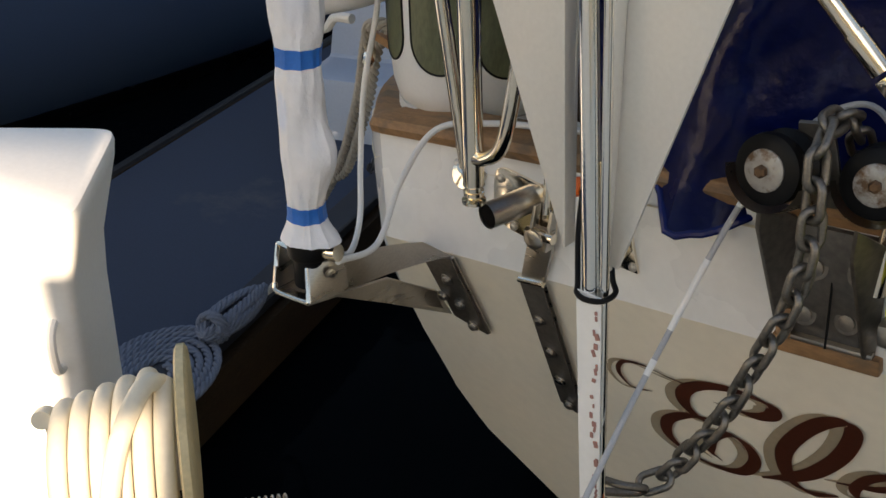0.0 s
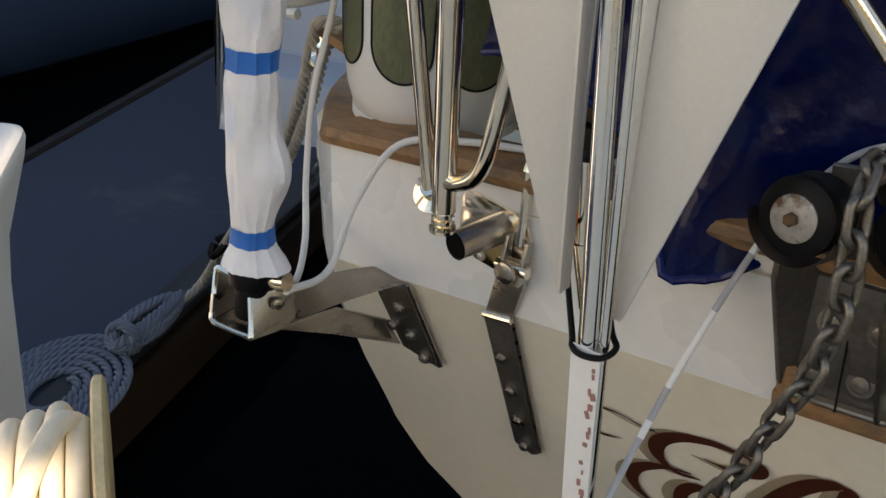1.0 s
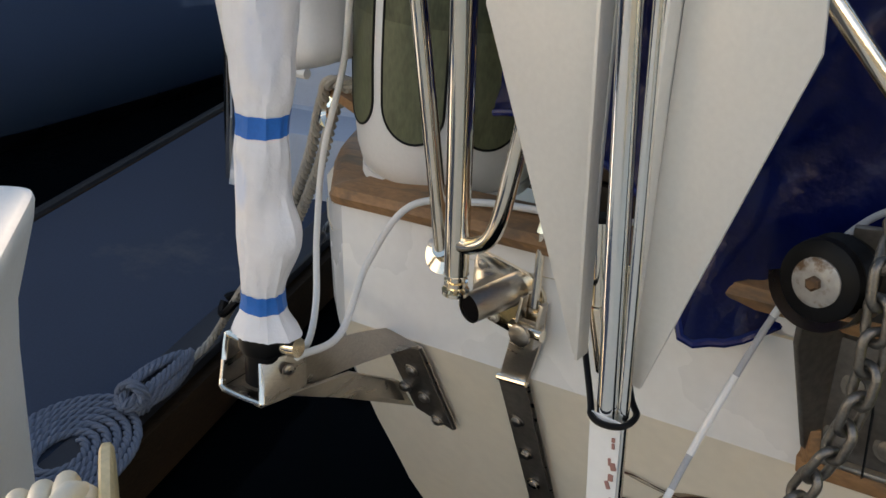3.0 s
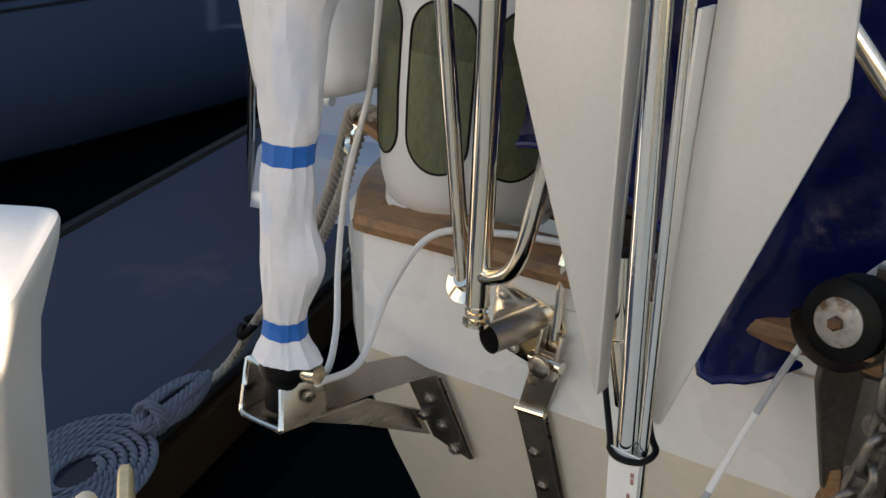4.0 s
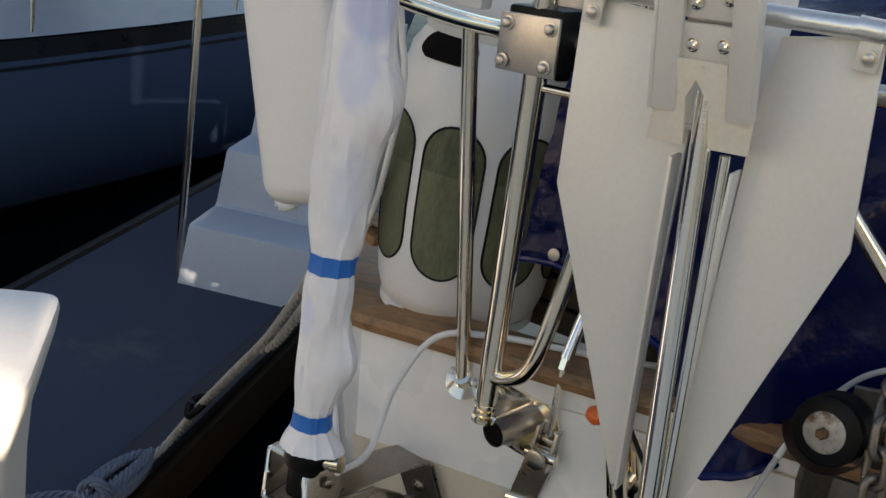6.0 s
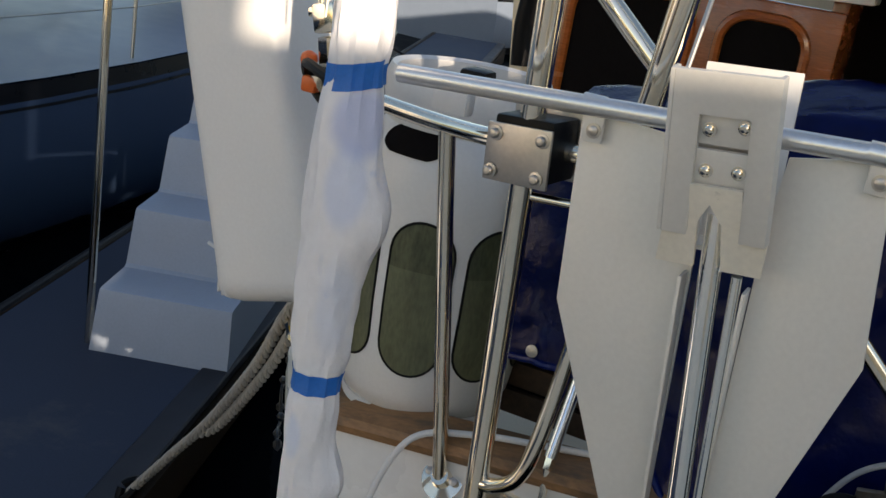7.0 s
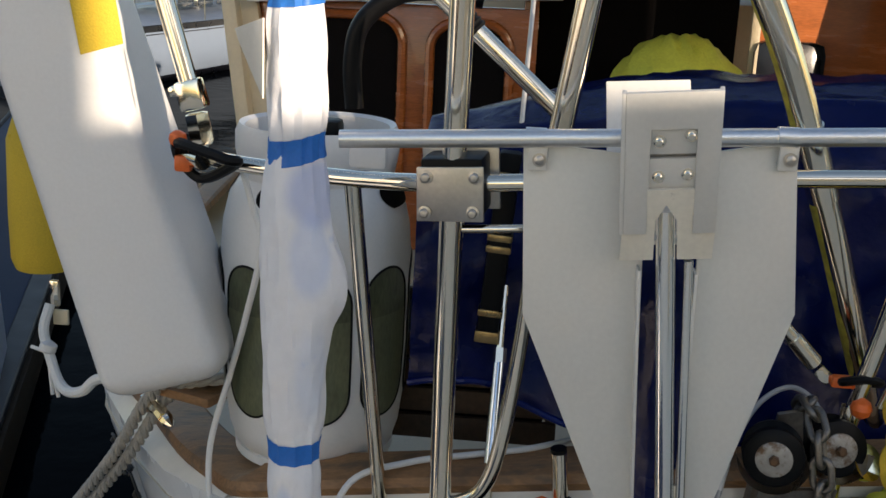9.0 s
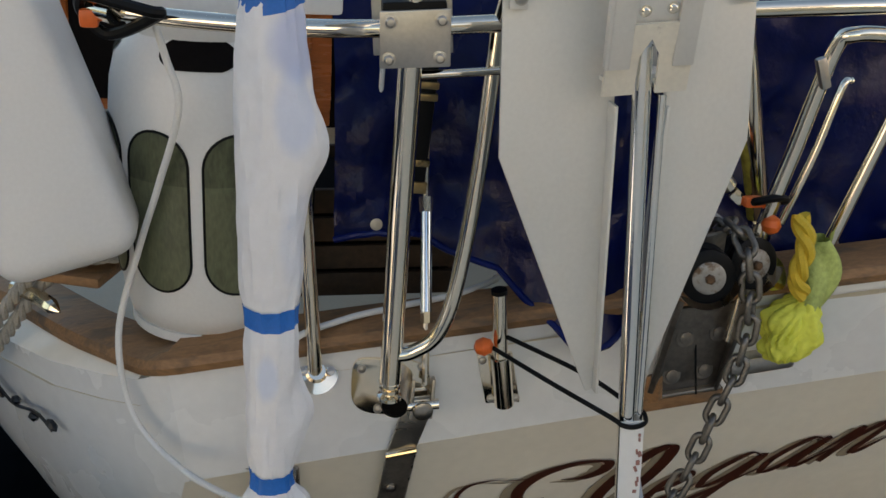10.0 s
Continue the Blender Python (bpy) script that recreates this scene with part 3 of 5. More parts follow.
# ---- chain plate on the transom ----
strap = thing("chainplate", (-0.91, 1.36, 0.78), "polished steel chainplate strap bolted down the transom", "chainplate")
part("strap", plate([onT(-0.968, 0.928), onT(-0.918, 0.940), onT(-0.925, 0.580), onT(-0.940, 0.566), onT(-0.974, 0.584)], 0.007, 0.002), WORN, strap, "dark worn steel strap")
part("strap_edge", tube([onT(-0.9175, 0.938, 0.010), onT(-0.924, 0.582, 0.010)], 0.0032, 6), BRUSHED, strap)
part("strap_top", plate([onT(-0.968, 0.930, 0.012), onT(-0.918, 0.941, 0.012), on_band(-0.900, 1.005, 0.016), on_band(-0.893, 1.050, 0.022), on_band(-0.940, 1.046, 0.022), on_band(-0.951, 1.000, 0.016)], 0.008, 0.002), BRUSHED, strap, "satin steel upper plate bent over the knuckle")
part("bend", tube([onT(-0.969, 0.931, 0.012), onT(-0.917, 0.942, 0.012)], 0.0058, 10), STEEL, strap)
for z in (0.840, 0.752, 0.668, 0.590):
    bolt(strap, onT(-0.951, z, 0.0165), (0, -0.9, -0.42), 0.0085, 0.008, BRUSHED)
for dx in (-0.017, 0.017):
    part("toggle_cheek", plate([on_band(-0.915 + dx, 1.014, 0.034), on_band(-0.915 + dx, 1.014, 0.012), on_band(-0.911 + dx, 1.084, 0.006), on_band(-0.911 + dx, 1.084, 0.022)], 0.006, 0.002), BRUSHED, strap)
part("toggle_pin", tube([on_band(-0.942, 1.036, 0.026), on_band(-0.888, 1.040, 0.026)], 0.009, 16), STEEL, strap)
part("pin_head", spin([(0.017, 0), (0.017, 0.005), (0.013, 0.007)], on_band(-0.917, 1.036, 0.040), (0, -1, -0.1), 20), BRUSHED, strap)
backstay = thing("backstay", (-0.908, 1.30, 1.08), "steel wire backstay with turnbuckle", "stay")
part("lower_rod", tube([on_band(-0.911, 1.075, 0.018), (-0.915, 1.302, 1.190)], 0.0062, 10), STEEL, backstay)
part("lower_nut", tube([(-0.915, 1.301, 1.186), (-0.915, 1.308, 1.206)], 0.0095, 6), STEEL, backstay)
part("turnbuckle", tube([(-0.915, 1.306, 1.203), (-0.911, 1.375, 1.358)], 0.0098, 16), CHROMEB, backstay, "polished turnbuckle body")
part("upper_nut", tube([(-0.911, 1.372, 1.352), (-0.911, 1.382, 1.374)], 0.0115, 6), STEEL, backstay)
part("upper_rod", tube([(-0.911, 1.380, 1.370), (-0.908, 1.42, 1.47)], 0.006, 10), STEEL, backstay)
part("wire", tube([(-0.908, 1.42, 1.47), (-0.875, 1.80, 2.45)], 0.0042, 10), DULL, backstay)
# rounded square pad that carries the upright's swivel
pad = thing("swivel_pad", on_band(-0.965, 1.06), "polished steel swivel pad bolted to the upper transom", "pad")
ring = []
for k in range(32):
    a = 2 * math.pi * k / 32
    ca, sa = math.cos(a), math.sin(a)
    ring.append(on_band(-0.966 + math.copysign(abs(ca) ** 0.5, ca) * 0.066, 1.062 + math.copysign(abs(sa) ** 0.5, sa) * 0.054 - 0.010 * ca, 0.006))
part("base_plate", plate(ring, 0.006, 0.0012), STEEL, pad)
for dx, dz in ((-0.050, 0.036), (0.050, 0.040), (-0.020, -0.042), (0.045, -0.036)):
    bolt(pad, on_band(-0.966 + dx, 1.062 + dz, 0.007), (0, -1, 0.05), 0.0052, 0.004)
m0, m1 = V(-0.974, 1.226, 1.076), V(-0.948, 1.330, 1.084)
part("swivel_tube", tube([m0, m0.lerp(m1, 0.5), m1], [0.0215, 0.0225, 0.0225], 24, caps=False), BRUSHED, pad, "oblique polished swivel tube")
# shade inside the tube, drawn as a black disc
part("tube_mouth", spin([(0.0205, 0), (0.0205, 0.004), (0.017, 0.005)], m0 + (m1 - m0).normalized() * 0.008, m0 - m1, 24), INNER, pad, "black disc for the shade in the swivel tube's mouth")
# second stub tube on a square plate
stub = thing("stub_post", (-0.79, 1.30, 1.03), "short steel stub tube on a square base plate", "post")
part("base_plate", plate([on_band(-0.826, 1.124, 0.006), on_band(-0.802, 1.026, 0.006), on_band(-0.742, 1.026, 0.006), on_band(-0.766, 1.128, 0.006)], 0.006, 0.002), STEEL, stub)
part("socket", tube([(-0.778, 1.276, 1.042), (-0.796, 1.262, 1.140)], 0.0165, 20), STEEL, stub)
part("weld", tube([on_band(-0.780, 1.045, 0.0), (-0.778, 1.276, 1.048)], 0.014, 16), STEEL, stub)
part("tube", tube([(-0.796, 1.262, 1.140), (-0.808, 1.258, 1.255)], 0.0125, 20), STEEL, stub)
part("cap", tube([(-0.808, 1.258, 1.255), (-0.809, 1.258, 1.262)], 0.0130, 20), BLACK, stub, "black plastic cap")
for x, z in ((-0.794, 1.036), (-0.751, 1.036), (-0.816, 1.114), (-0.774, 1.118)):
    bolt(stub, on_band(x, z, 0.007), (0, -1, 0.05), 0.005, 0.004)
shock = thing("shock_cord", (-0.82, 1.225, 1.15), "black elastic cord with orange ball round the anchor", "cord")
part("cord", tube(curve([(-0.815, 1.245, 1.165), (-0.75, 1.14, 1.158), (-0.685, 1.045, 1.15), (-0.672, 1.025, 1.147), (-0.655, 1.020, 1.146), (-0.636, 1.028, 1.148), (-0.632, 1.05, 1.152), (-0.65, 1.07, 1.158), (-0.70, 1.14, 1.172), (-0.795, 1.272, 1.175)], 8), 0.0038, 8), BLACK, shock)
part("ball", spin([(0.003, -0.016), (0.011, -0.012), (0.0155, 0), (0.011, 0.012), (0.003, 0.016)], (-0.828, 1.252, 1.164), (1, -0.3, 0.2), 16), ORANGE, shock, "orange plastic ball")

# ---- anchor ----
anchor = thing("anchor", (-0.68, 1.06, 0.79), "matt aluminium plate anchor hung from the stern rail", "anchor")
FL = [(-0.893, 1.064, 1.770), (-0.880, 1.064, 1.541), (-0.722, 1.060, 1.186), (-0.710, 1.060, 1.190), (-0.734, 1.062, 1.68), (-0.738, 1.066, 1.762)]
FR = [(-0.556, 1.064, 1.792), (-0.660, 1.066, 1.770), (-0.664, 1.062, 1.68), (-0.652, 1.062, 1.178), (-0.638, 1.060, 1.178), (-0.530, 1.067, 1.566)]
part("fluke", plate(FL, 0.006, 0.0015), ALU, anchor)
part("fluke", plate(FR, 0.006, 0.0015), ALU, anchor)
part("fluke_rib", plate([(-0.735, 1.035, 1.62), (-0.708, 1.045, 1.19), (-0.708, 1.068, 1.19), (-0.735, 1.068, 1.62)], 0.004, 0.001), ALU, anchor)
part("fluke_rib", plate([(-0.664, 1.035, 1.62), (-0.650, 1.045, 1.17), (-0.650, 1.068, 1.17), (-0.664, 1.068, 1.62)], 0.004, 0.001), ALU, anchor)
# shank: two flanges and a web, tapering
def shank(u, w):
    c = Vector((-0.702, 1.035, 1.70)).lerp(Vector((-0.628, 1.045, 0.80)), u)
    return c + Vector((w, 0, 0))
part("shank_tube", tube([shank(k / 10, -0.010 + 0.001 * k) for k in range(11)], 0.0125, 20), SHANKM, anchor, "bright metal shank tube")
part("shank_flange", tube([shank(0.07 + 0.93 * k / 10, 0.0195 - 0.0009 * k) for k in range(11)], 0.0062, 12), SHANKM, anchor)
part("shank_web", plate([shank(0.42, -0.004) + V(0, 0.004, 0), shank(1, -0.002) + V(0, 0.004, 0), shank(1, 0.011) + V(0, 0.004, 0), shank(0.42, 0.0165) + V(0, 0.004, 0)], 0.006, 0.001), STEEL, anchor)
part("label", plate([shank(0.61, -0.018) + V(0, -0.0145, 0), shank(0.97, -0.014) + V(0, -0.0145, 0), shank(0.97, 0.017) + V(0, -0.0145, 0), shank(0.61, 0.019) + V(0, -0.0145, 0)], 0.002, 0.0), PED, anchor, "white label with worn red marks")
part("shank_foot", spin([(0.022, -0.012), (0.022, 0.012)], (-0.627, 1.045, 0.805), (0, 1, 0), 20), SHANKM, anchor)
for k in range(22):
    u = 0.63 + 0.0155 * k + random.uniform(-0.008, 0.008)
    part("red_mark", box(shank(u, random.uniform(0.004, 0.015)) + V(0, -0.0152, 0), (random.uniform(0.0015, 0.006), 0.0025, random.uniform(0.003, 0.010)), axes((1, 0, random.uniform(-0.3, 0.5)), (-0.08, 0, 1)), 0.0), RED, anchor, "worn red marking")
part("stock", tube([(-1.124, 1.046, 1.764), (-0.30, 1.060, 1.812)], 0.0115, 18), STOCKM, anchor)
for cx, cz in ((-0.878, 1.779), (-0.571, 1.797)):
    part("stock_clip", tube([(cx - 0.013, 1.054, cz), (cx + 0.013, 1.054, cz)], 0.0125, 16), STOCKM, anchor)
    part("clip_tab", box((cx + 0.004, 1.055, cz - 0.024), (0.024, 0.006, 0.036), None, 0.002), ALU, anchor)
    bolt(anchor, (cx + 0.006, 1.051, cz - 0.028), (0, -1, 0), 0.006, 0.005)
# crown: folded plates
cTL, cTR, cBL, cBR = V(-0.778, 0.976, 1.848), V(-0.669, 0.961, 1.860), V(-0.761, 1.018, 1.635), V(-0.650, 1.018, 1.645)
cn = (cBL - cTL).cross(cTR - cTL).normalized()
if cn.y > 0:
    cn.negate()
def cq(u, v, out=0.0):
    return cTL.lerp(cTR, u).lerp(cBL.lerp(cBR, u), v) + cn * out
crown = part("crown_plate", plate([cq(0, 0), cq(0, 0.83), cq(0.25, 0.83), cq(0.27, 0.21), cq(0.75, 0.21), cq(0.75, 0.83), cq(1, 0.83), cq(1, 0)], 0.007, 0.0015), ALU, anchor, "folded aluminium crown plate")
for u in (0.0, 1.0):
    part("crown_flange", plate([cq(u, 0), cq(u, 0.83), cq(u, 0.83, -0.016), cq(u, 0, -0.016)], 0.005, 0.0012), ALU, anchor)
part("crown_inset", plate([cq(0.22, 0.17, -0.008), cq(0.22, 0.362, -0.008), cq(0.80, 0.362, -0.008), cq(0.80, 0.17, -0.008)], 0.006, 0.001), ALU, anchor)
part("crown_inset", plate([cq(0.22, 0.385, -0.006), cq(0.22, 0.60, -0.006), cq(0.80, 0.60, -0.006), cq(0.80, 0.385, -0.006)], 0.006, 0.001), ALU, anchor)
part("crown_groove", plate([cq(0.24, 0.34, -0.015), cq(0.24, 0.40, -0.015), cq(0.78, 0.40, -0.015), cq(0.78, 0.34, -0.015)], 0.004, 0.0), DULL, anchor)
part("crown_saddle", plate([cq(0.25, 0.555, 0.002), cq(0.24, 0.80, -0.004), cq(-0.01, 0.81, -0.009), cq(-0.04, 1.0, -0.004), cq(0.335, 1.0, -0.004), cq(0.345, 0.75, 0.0), cq(0.46, 0.645, 0.003), cq(0.58, 0.75, 0.0), cq(0.60, 1.0, -0.004), cq(0.98, 1.0, -0.004), cq(1.0, 0.81, -0.009), cq(0.76, 0.80, -0.004), cq(0.75, 0.555, 0.002)], 0.005, 0.0), mat("beige_aluminium", (0.74, 0.70, 0.60), 0.5, 0.25, var=0.08, scale=8, fine=140, bump=0.06, stain=(0.4, 0.37, 0.32), stain_scale=22, stain_at=0.64), anchor, "beige folded saddle plate")
part("crown_back", plate([(-0.789, 1.171, 1.839), (-0.679, 1.173, 1.847), (-0.660, 1.10, 1.65), (-0.775, 1.10, 1.64)], 0.006, 0.0015), ALU, anchor, "rear folded crown plate")
part("crown_link", plate([(-0.755, 1.05, 1.648), (-0.755, 1.105, 1.648), (-0.668, 1.105, 1.655), (-0.668, 1.05, 1.655)], 0.006, 0.0015), ALU, anchor)
for u, v in ((0.36, 0.285), (0.69, 0.255), (0.36, 0.49), (0.67, 0.48)):
    bolt(crown, cq(u, v, -0.007), cn, 0.0052, 0.007, STEEL)

# ---- propane tank ----
tank = thing("gas_bottle", (-1.25, 1.53, 1.13), "white plastic jacketed composite gas bottle with oval windows", "gas bottle")
TX, TY, TR_ = -1.248, 1.535, 0.168
prof = [(TR_ * 0.80, 0), (TR_ * 0.86, 0.008), (TR_ * 0.92, 0.04), (TR_ * 0.965, 0.10), (TR_ * 0.995, 0.2), (TR_, 0.28), (TR_ * 0.995, 0.36), (TR_ * 0.97, 0.41), (TR_ * 0.9, 0.46), (TR_ * 0.8, 0.485), (TR_ * 0.72, 0.5)]
jacket = part("jacket", spin(prof, (TX, TY, 1.125), (0, 0, 1), 64), PLASTIC, tank)
def prof_r(z):
    h = z - 1.125
    for (ra, ha), (rb, hb) in zip(prof, prof[1:]):
        if h <= hb:
            return ra + (rb - ra) * (h - ha) / (hb - ha)
    return prof[-1][0]
for k in range(8):
    a0 = radians(-122 + 45 * k)
    rows, rim = [], []
    hw, z0, z1 = 0.325, 1.210, 1.480
    for j in range(25):
        v = 0.5 - 0.5 * math.cos(math.pi * j / 24)
        z = z0 + (z1 - z0) * v
        e = min(v, 1 - v) * (z1 - z0) / (hw * TR_)
        w = hw * math.sqrt(max(0, 1 - max(0, 1 - e) ** 2))
        rows.append([(TX + (prof_r(z) + 0.0006) * math.cos(a0 + w * s), TY + (prof_r(z) + 0.0006) * math.sin(a0 + w * s), z) for s in (-1, -0.6, -0.2, 0.2, 0.6, 1)])
    win = part("window", grid(rows), MESH, tank, "dull green oval window")
    low_rows = [[(TX + (x_ - TX) * 1.004, TY + (y_ - TY) * 1.004, z_) for x_, y_, z_ in r] for r in rows if r[0][2] < 1.405]
    part("liquid", grid(low_rows), LIQ, win, "paler green liquid below its level line")
    edge = [r[0] for r in rows] + [r[-1] for r in rows[::-1]][1:-1]
    part("window_rim", tube([Vector((TX + (p[0] - TX) * 1.001, TY + (p[1] - TY) * 1.001, p[2])) for p in edge], 0.0022, 6, cyclic=True), BLACK, win)
for k in range(4):
    a0 = radians(-98 + 90 * k)
    rows = []
    for j in range(13):
        v = 0.5 - 0.5 * math.cos(math.pi * j / 12)
        z = 1.575 + 0.045 * v
        w = 0.42 * math.sin(math.pi * (0.08 + 0.84 * v)) ** 0.4
        rows.append([(TX + (prof_r(z) + 0.0015) * math.cos(a0 + w * t_), TY + (prof_r(z) + 0.0015) * math.sin(a0 + w * t_), z) for t_ in (-1, -0.5, 0, 0.5, 1)])
    # black patch on the jacket in place of the shaded hole
    part("handle_opening", grid(rows), INNER, tank, "black sheet for the shade in the handle opening")
part("foot_ring", spin([(TR_ * 0.86, 0), (TR_ * 0.86, 0.016), (TR_ * 0.80, 0.016)], (TX, TY, 1.112), (0, 0, 1), 48), PLASTIC, tank)
part("collar", grid([[(TX + r * math.cos(a), TY + r * math.sin(a), z) for a in (2 * math.pi * i / 48 for i in range(48))] for r, z in
                     ((TR_ * 0.74, 1.60), (TR_ * 0.80, 1.625), (TR_ * 0.84, 1.66), (TR_ * 0.84, 1.69), (TR_ * 0.80, 1.705), (TR_ * 0.74, 1.70), (TR_ * 0.72, 1.66), (TR_ * 0.7, 1.6))], closed=True), PLASTIC, tank)
for k in range(4):
    a = radians(-90 - 50 + 90 * k)
    part("collar_post", grid([[(TX + r * math.cos(a + d), TY + r * math.sin(a + d), z) for r, d in ((TR_ * 0.99 - 0.6 * (z - 1.53) , -0.32), (TR_ * 0.99 - 0.6 * (z - 1.53), 0.32), (TR_ * 0.6, 0.3), (TR_ * 0.6, -0.3))] for z in (1.535, 1.60, 1.63)], closed=True), PLASTIC, tank)
# shade under the collar put into the shoulder's colour
part("shoulder", spin([(TR_ * 0.7, 0), (TR_ * 0.5, 0.05), (0.03, 0.07)], (TX, TY, 1.60), (0, 0, 1), 32), INNER, tank, "recessed shoulder coloured black for the shade inside the collar")
part("valve", box((TX + 0.02, TY - 0.02, 1.69), (0.05, 0.05, 0.05), None, 0.01), BLACK, tank)

# ---- rescue sling case ----
case = thing("rescue_sling_case", (-1.47, 1.42, 1.30), "white plastic rescue sling case strapped to the rail", "case")
ux = Vector((0.955, 0.0, 0.295)).normalized()
uz = Vector((-0.132, 0.0, 0.98))
uz = (uz - ux * uz.dot(ux)).normalized()
b2 = bmesh.new()
rows = []
W2, DP = 0.110, 0.20
LV = (0.0, 0.004, 0.012, 0.025, 0.042, 0.06, 0.15, 0.3, 0.45, 0.6, 0.75, 0.9, 1.0)
for v in LV:
    h = 0.765 * v
    k = 1.0 - 0.17 * v
    e = 0.04 * (1 - math.sqrt(max(0, 1 - (1 - v / 0.06) ** 2))) if v < 0.06 else 0.0
    ring = []
    for i in range(32):
        a = 2 * math.pi * i / 32
        ca, sa = math.cos(a), math.sin(a)
        q = 0.26
        px = math.copysign(abs(ca) ** q, ca) * (W2 * k - e)
        py = math.copysign(abs(sa) ** q, sa) * (DP / 2 - e)
        ring.append(Vector((-1.459, 1.32 + DP / 2, 1.272)) + ux * px + Vector((0, 1, 0)) * py + uz * h)
    rows.append(ring)
bm = grid(rows, closed=True)
bm.verts.ensure_lookup_table()
bm.faces.new([bm.verts[i] for i in range(32)][::-1])
bm.faces.new([bm.verts[12 * 32 + i] for i in range(32)])
part("shell", bm, PLASTIC, case)
part("webbing", plate([Vector((-1.590, 1.316, 1.93)), Vector((-1.572, 1.316, 1.822)), Vector((-1.505, 1.316, 1.842)), Vector((-1.518, 1.316, 1.93))], 0.003, 0.001), STRAPY, case, "yellow webbing strap end")

# ---- blue tarpaulin over the stern locker ----
def tarp_pt(u, v):
    """u across (0..1), v from the back over the top and down."""
    x = -1.06 + 2.2 * u
    prof = [(2.05, 1.70), (1.80, 1.80), (1.62, 1.815), (1.50, 1.79), (1.43, 1.70), (1.40, 1.55), (1.385, 1.40), (1.36, 1.27)]
    k = v * (len(prof) - 1)
    i = min(int(k), len(prof) - 2)
    y, z = (prof[i][c] + (prof[i + 1][c] - prof[i][c]) * (k - i) for c in (0, 1))
    low = max(0, (v - 0.55) / 0.45)
    if u < 0.22:                       # lower on the port side
        z -= 0.10 * (1 - u / 0.22) * (1 - low)
    tip = max(0, 1 - abs(x + 0.665) / (0.30 if x > -0.665 else 0.13))
    z += low ** 2 * (-0.118 * tip + 0.05 * math.exp(-((x + 0.98) / 0.1) ** 2) - 0.02 * u)
    y += low * (-0.125 * tip) + 0.03 * low * (u > 0.5)
    f = 0.040 * noise.noise(Vector((x * 4, v * 4, 0.3))) + 0.022 * noise.noise(Vector((x * 10 + v * 7, v * 8, 2.3))) + 0.012 * abs(noise.noise(Vector((x * 17, v * 13 + x * 11, 5.3)))) + 0.006 * noise.noise(Vector((x * 34, v * 25 + x * 15, 5.3))) + 0.01 * math.sin(x * 30 + v * 4) * low
    return Vector((x, y + f, z + 0.4 * f))
bm = grid([[tarp_pt(i / 130, j / 60) for i in range(131)] for j in range(61)])
geo = bmesh.ops.solidify(bm, geom=bm.faces[:], thickness=0.003)
tarp = thing("tarpaulin", (-0.2, 1.5, 1.3), "dark blue creased tarpaulin draped over the stern", "tarpaulin")
part("sheet", bm, TARP, tarp)
part("hem", tube([tarp_pt(i / 130, 1.0) for i in range(131)], 0.006, 8), TARP, tarp, "rolled blue hem")
for u in (0.03, 0.40, 0.55, 0.7, 0.85):
    c = tarp_pt(u, 0.965)
    part("eyelet", spin([(0.005, 0), (0.010, 0.001), (0.010, 0.003), (0.005, 0.004)], c - V(0, 0.004, 0), (0, -1, 0.1), 14), DULL, tarp, "metal eyelet")

# ---- stern roller and chain ----
roller = thing("stern_roller", (-0.44, 1.30, 1.03), "worn steel stern roller fitting with two black rollers", "roller")
def cheek(x0, x1, name, label, thick):
    """A side plate of the fitting from the wheel's axle down to the transom."""
    return part(name, plate([(x0 - 0.014, 1.19, 1.262), (x0 - 0.016, 1.203, 1.215), (x0, 1.285, 1.040), on_band(x1, 1.036, 0.004), on_band(x1, 1.215, 0.004)], thick, 0.002), WORN, roller, label)
cheek(-0.509, -0.494, "cheek", "scratched tan-stained steel cheek plate", 0.010)
cheek(-0.388, -0.380, "cheek", "", 0.007)
part("base_plate", plate([on_band(-0.500, 1.036, 0.010), on_band(-0.384, 1.050, 0.010), on_band(-0.384, 1.226, 0.010), on_band(-0.500, 1.212, 0.010)], 0.009, 0.002), WORN, roller, "blue-grey worn steel base plate")
part("plate_seam", box(on_band(-0.446, 1.13, 0.0115), (0.002, 0.004, 0.17), axes((1, 0, 0.12), (0, 0.1, 1)), 0.0), BLACK, roller)
part("front_lip", box(on_band(-0.442, 1.040, 0.014), (0.125, 0.012, 0.008), axes((1, 0, 0.12), (0, -0.1, 1)), 0.002), BRUSHED, roller, "bright worn bottom edge")
part("wood_pad", box(on_band(-0.444, 1.020, 0.004), (0.150, 0.022, 0.026), axes((1, 0, 0.125), (0, -0.1, 1)), 0.004), TEAK, roller, "varnished wood pad under the fitting")
part("wood_wedge", plate([on_band(-0.518, 1.006, 0.006), on_band(-0.500, 1.030, 0.030), on_band(-0.506, 1.075, 0.024), on_band(-0.520, 1.070, 0.004)], 0.014, 0.002), TEAK, roller)
for x, z in ((-0.478, 1.075), (-0.420, 1.085), (-0.470, 1.155), (-0.412, 1.165)):
    bolt(roller, on_band(x, z, 0.011), (0, -1, 0.1), 0.0115, 0.006, WORN)
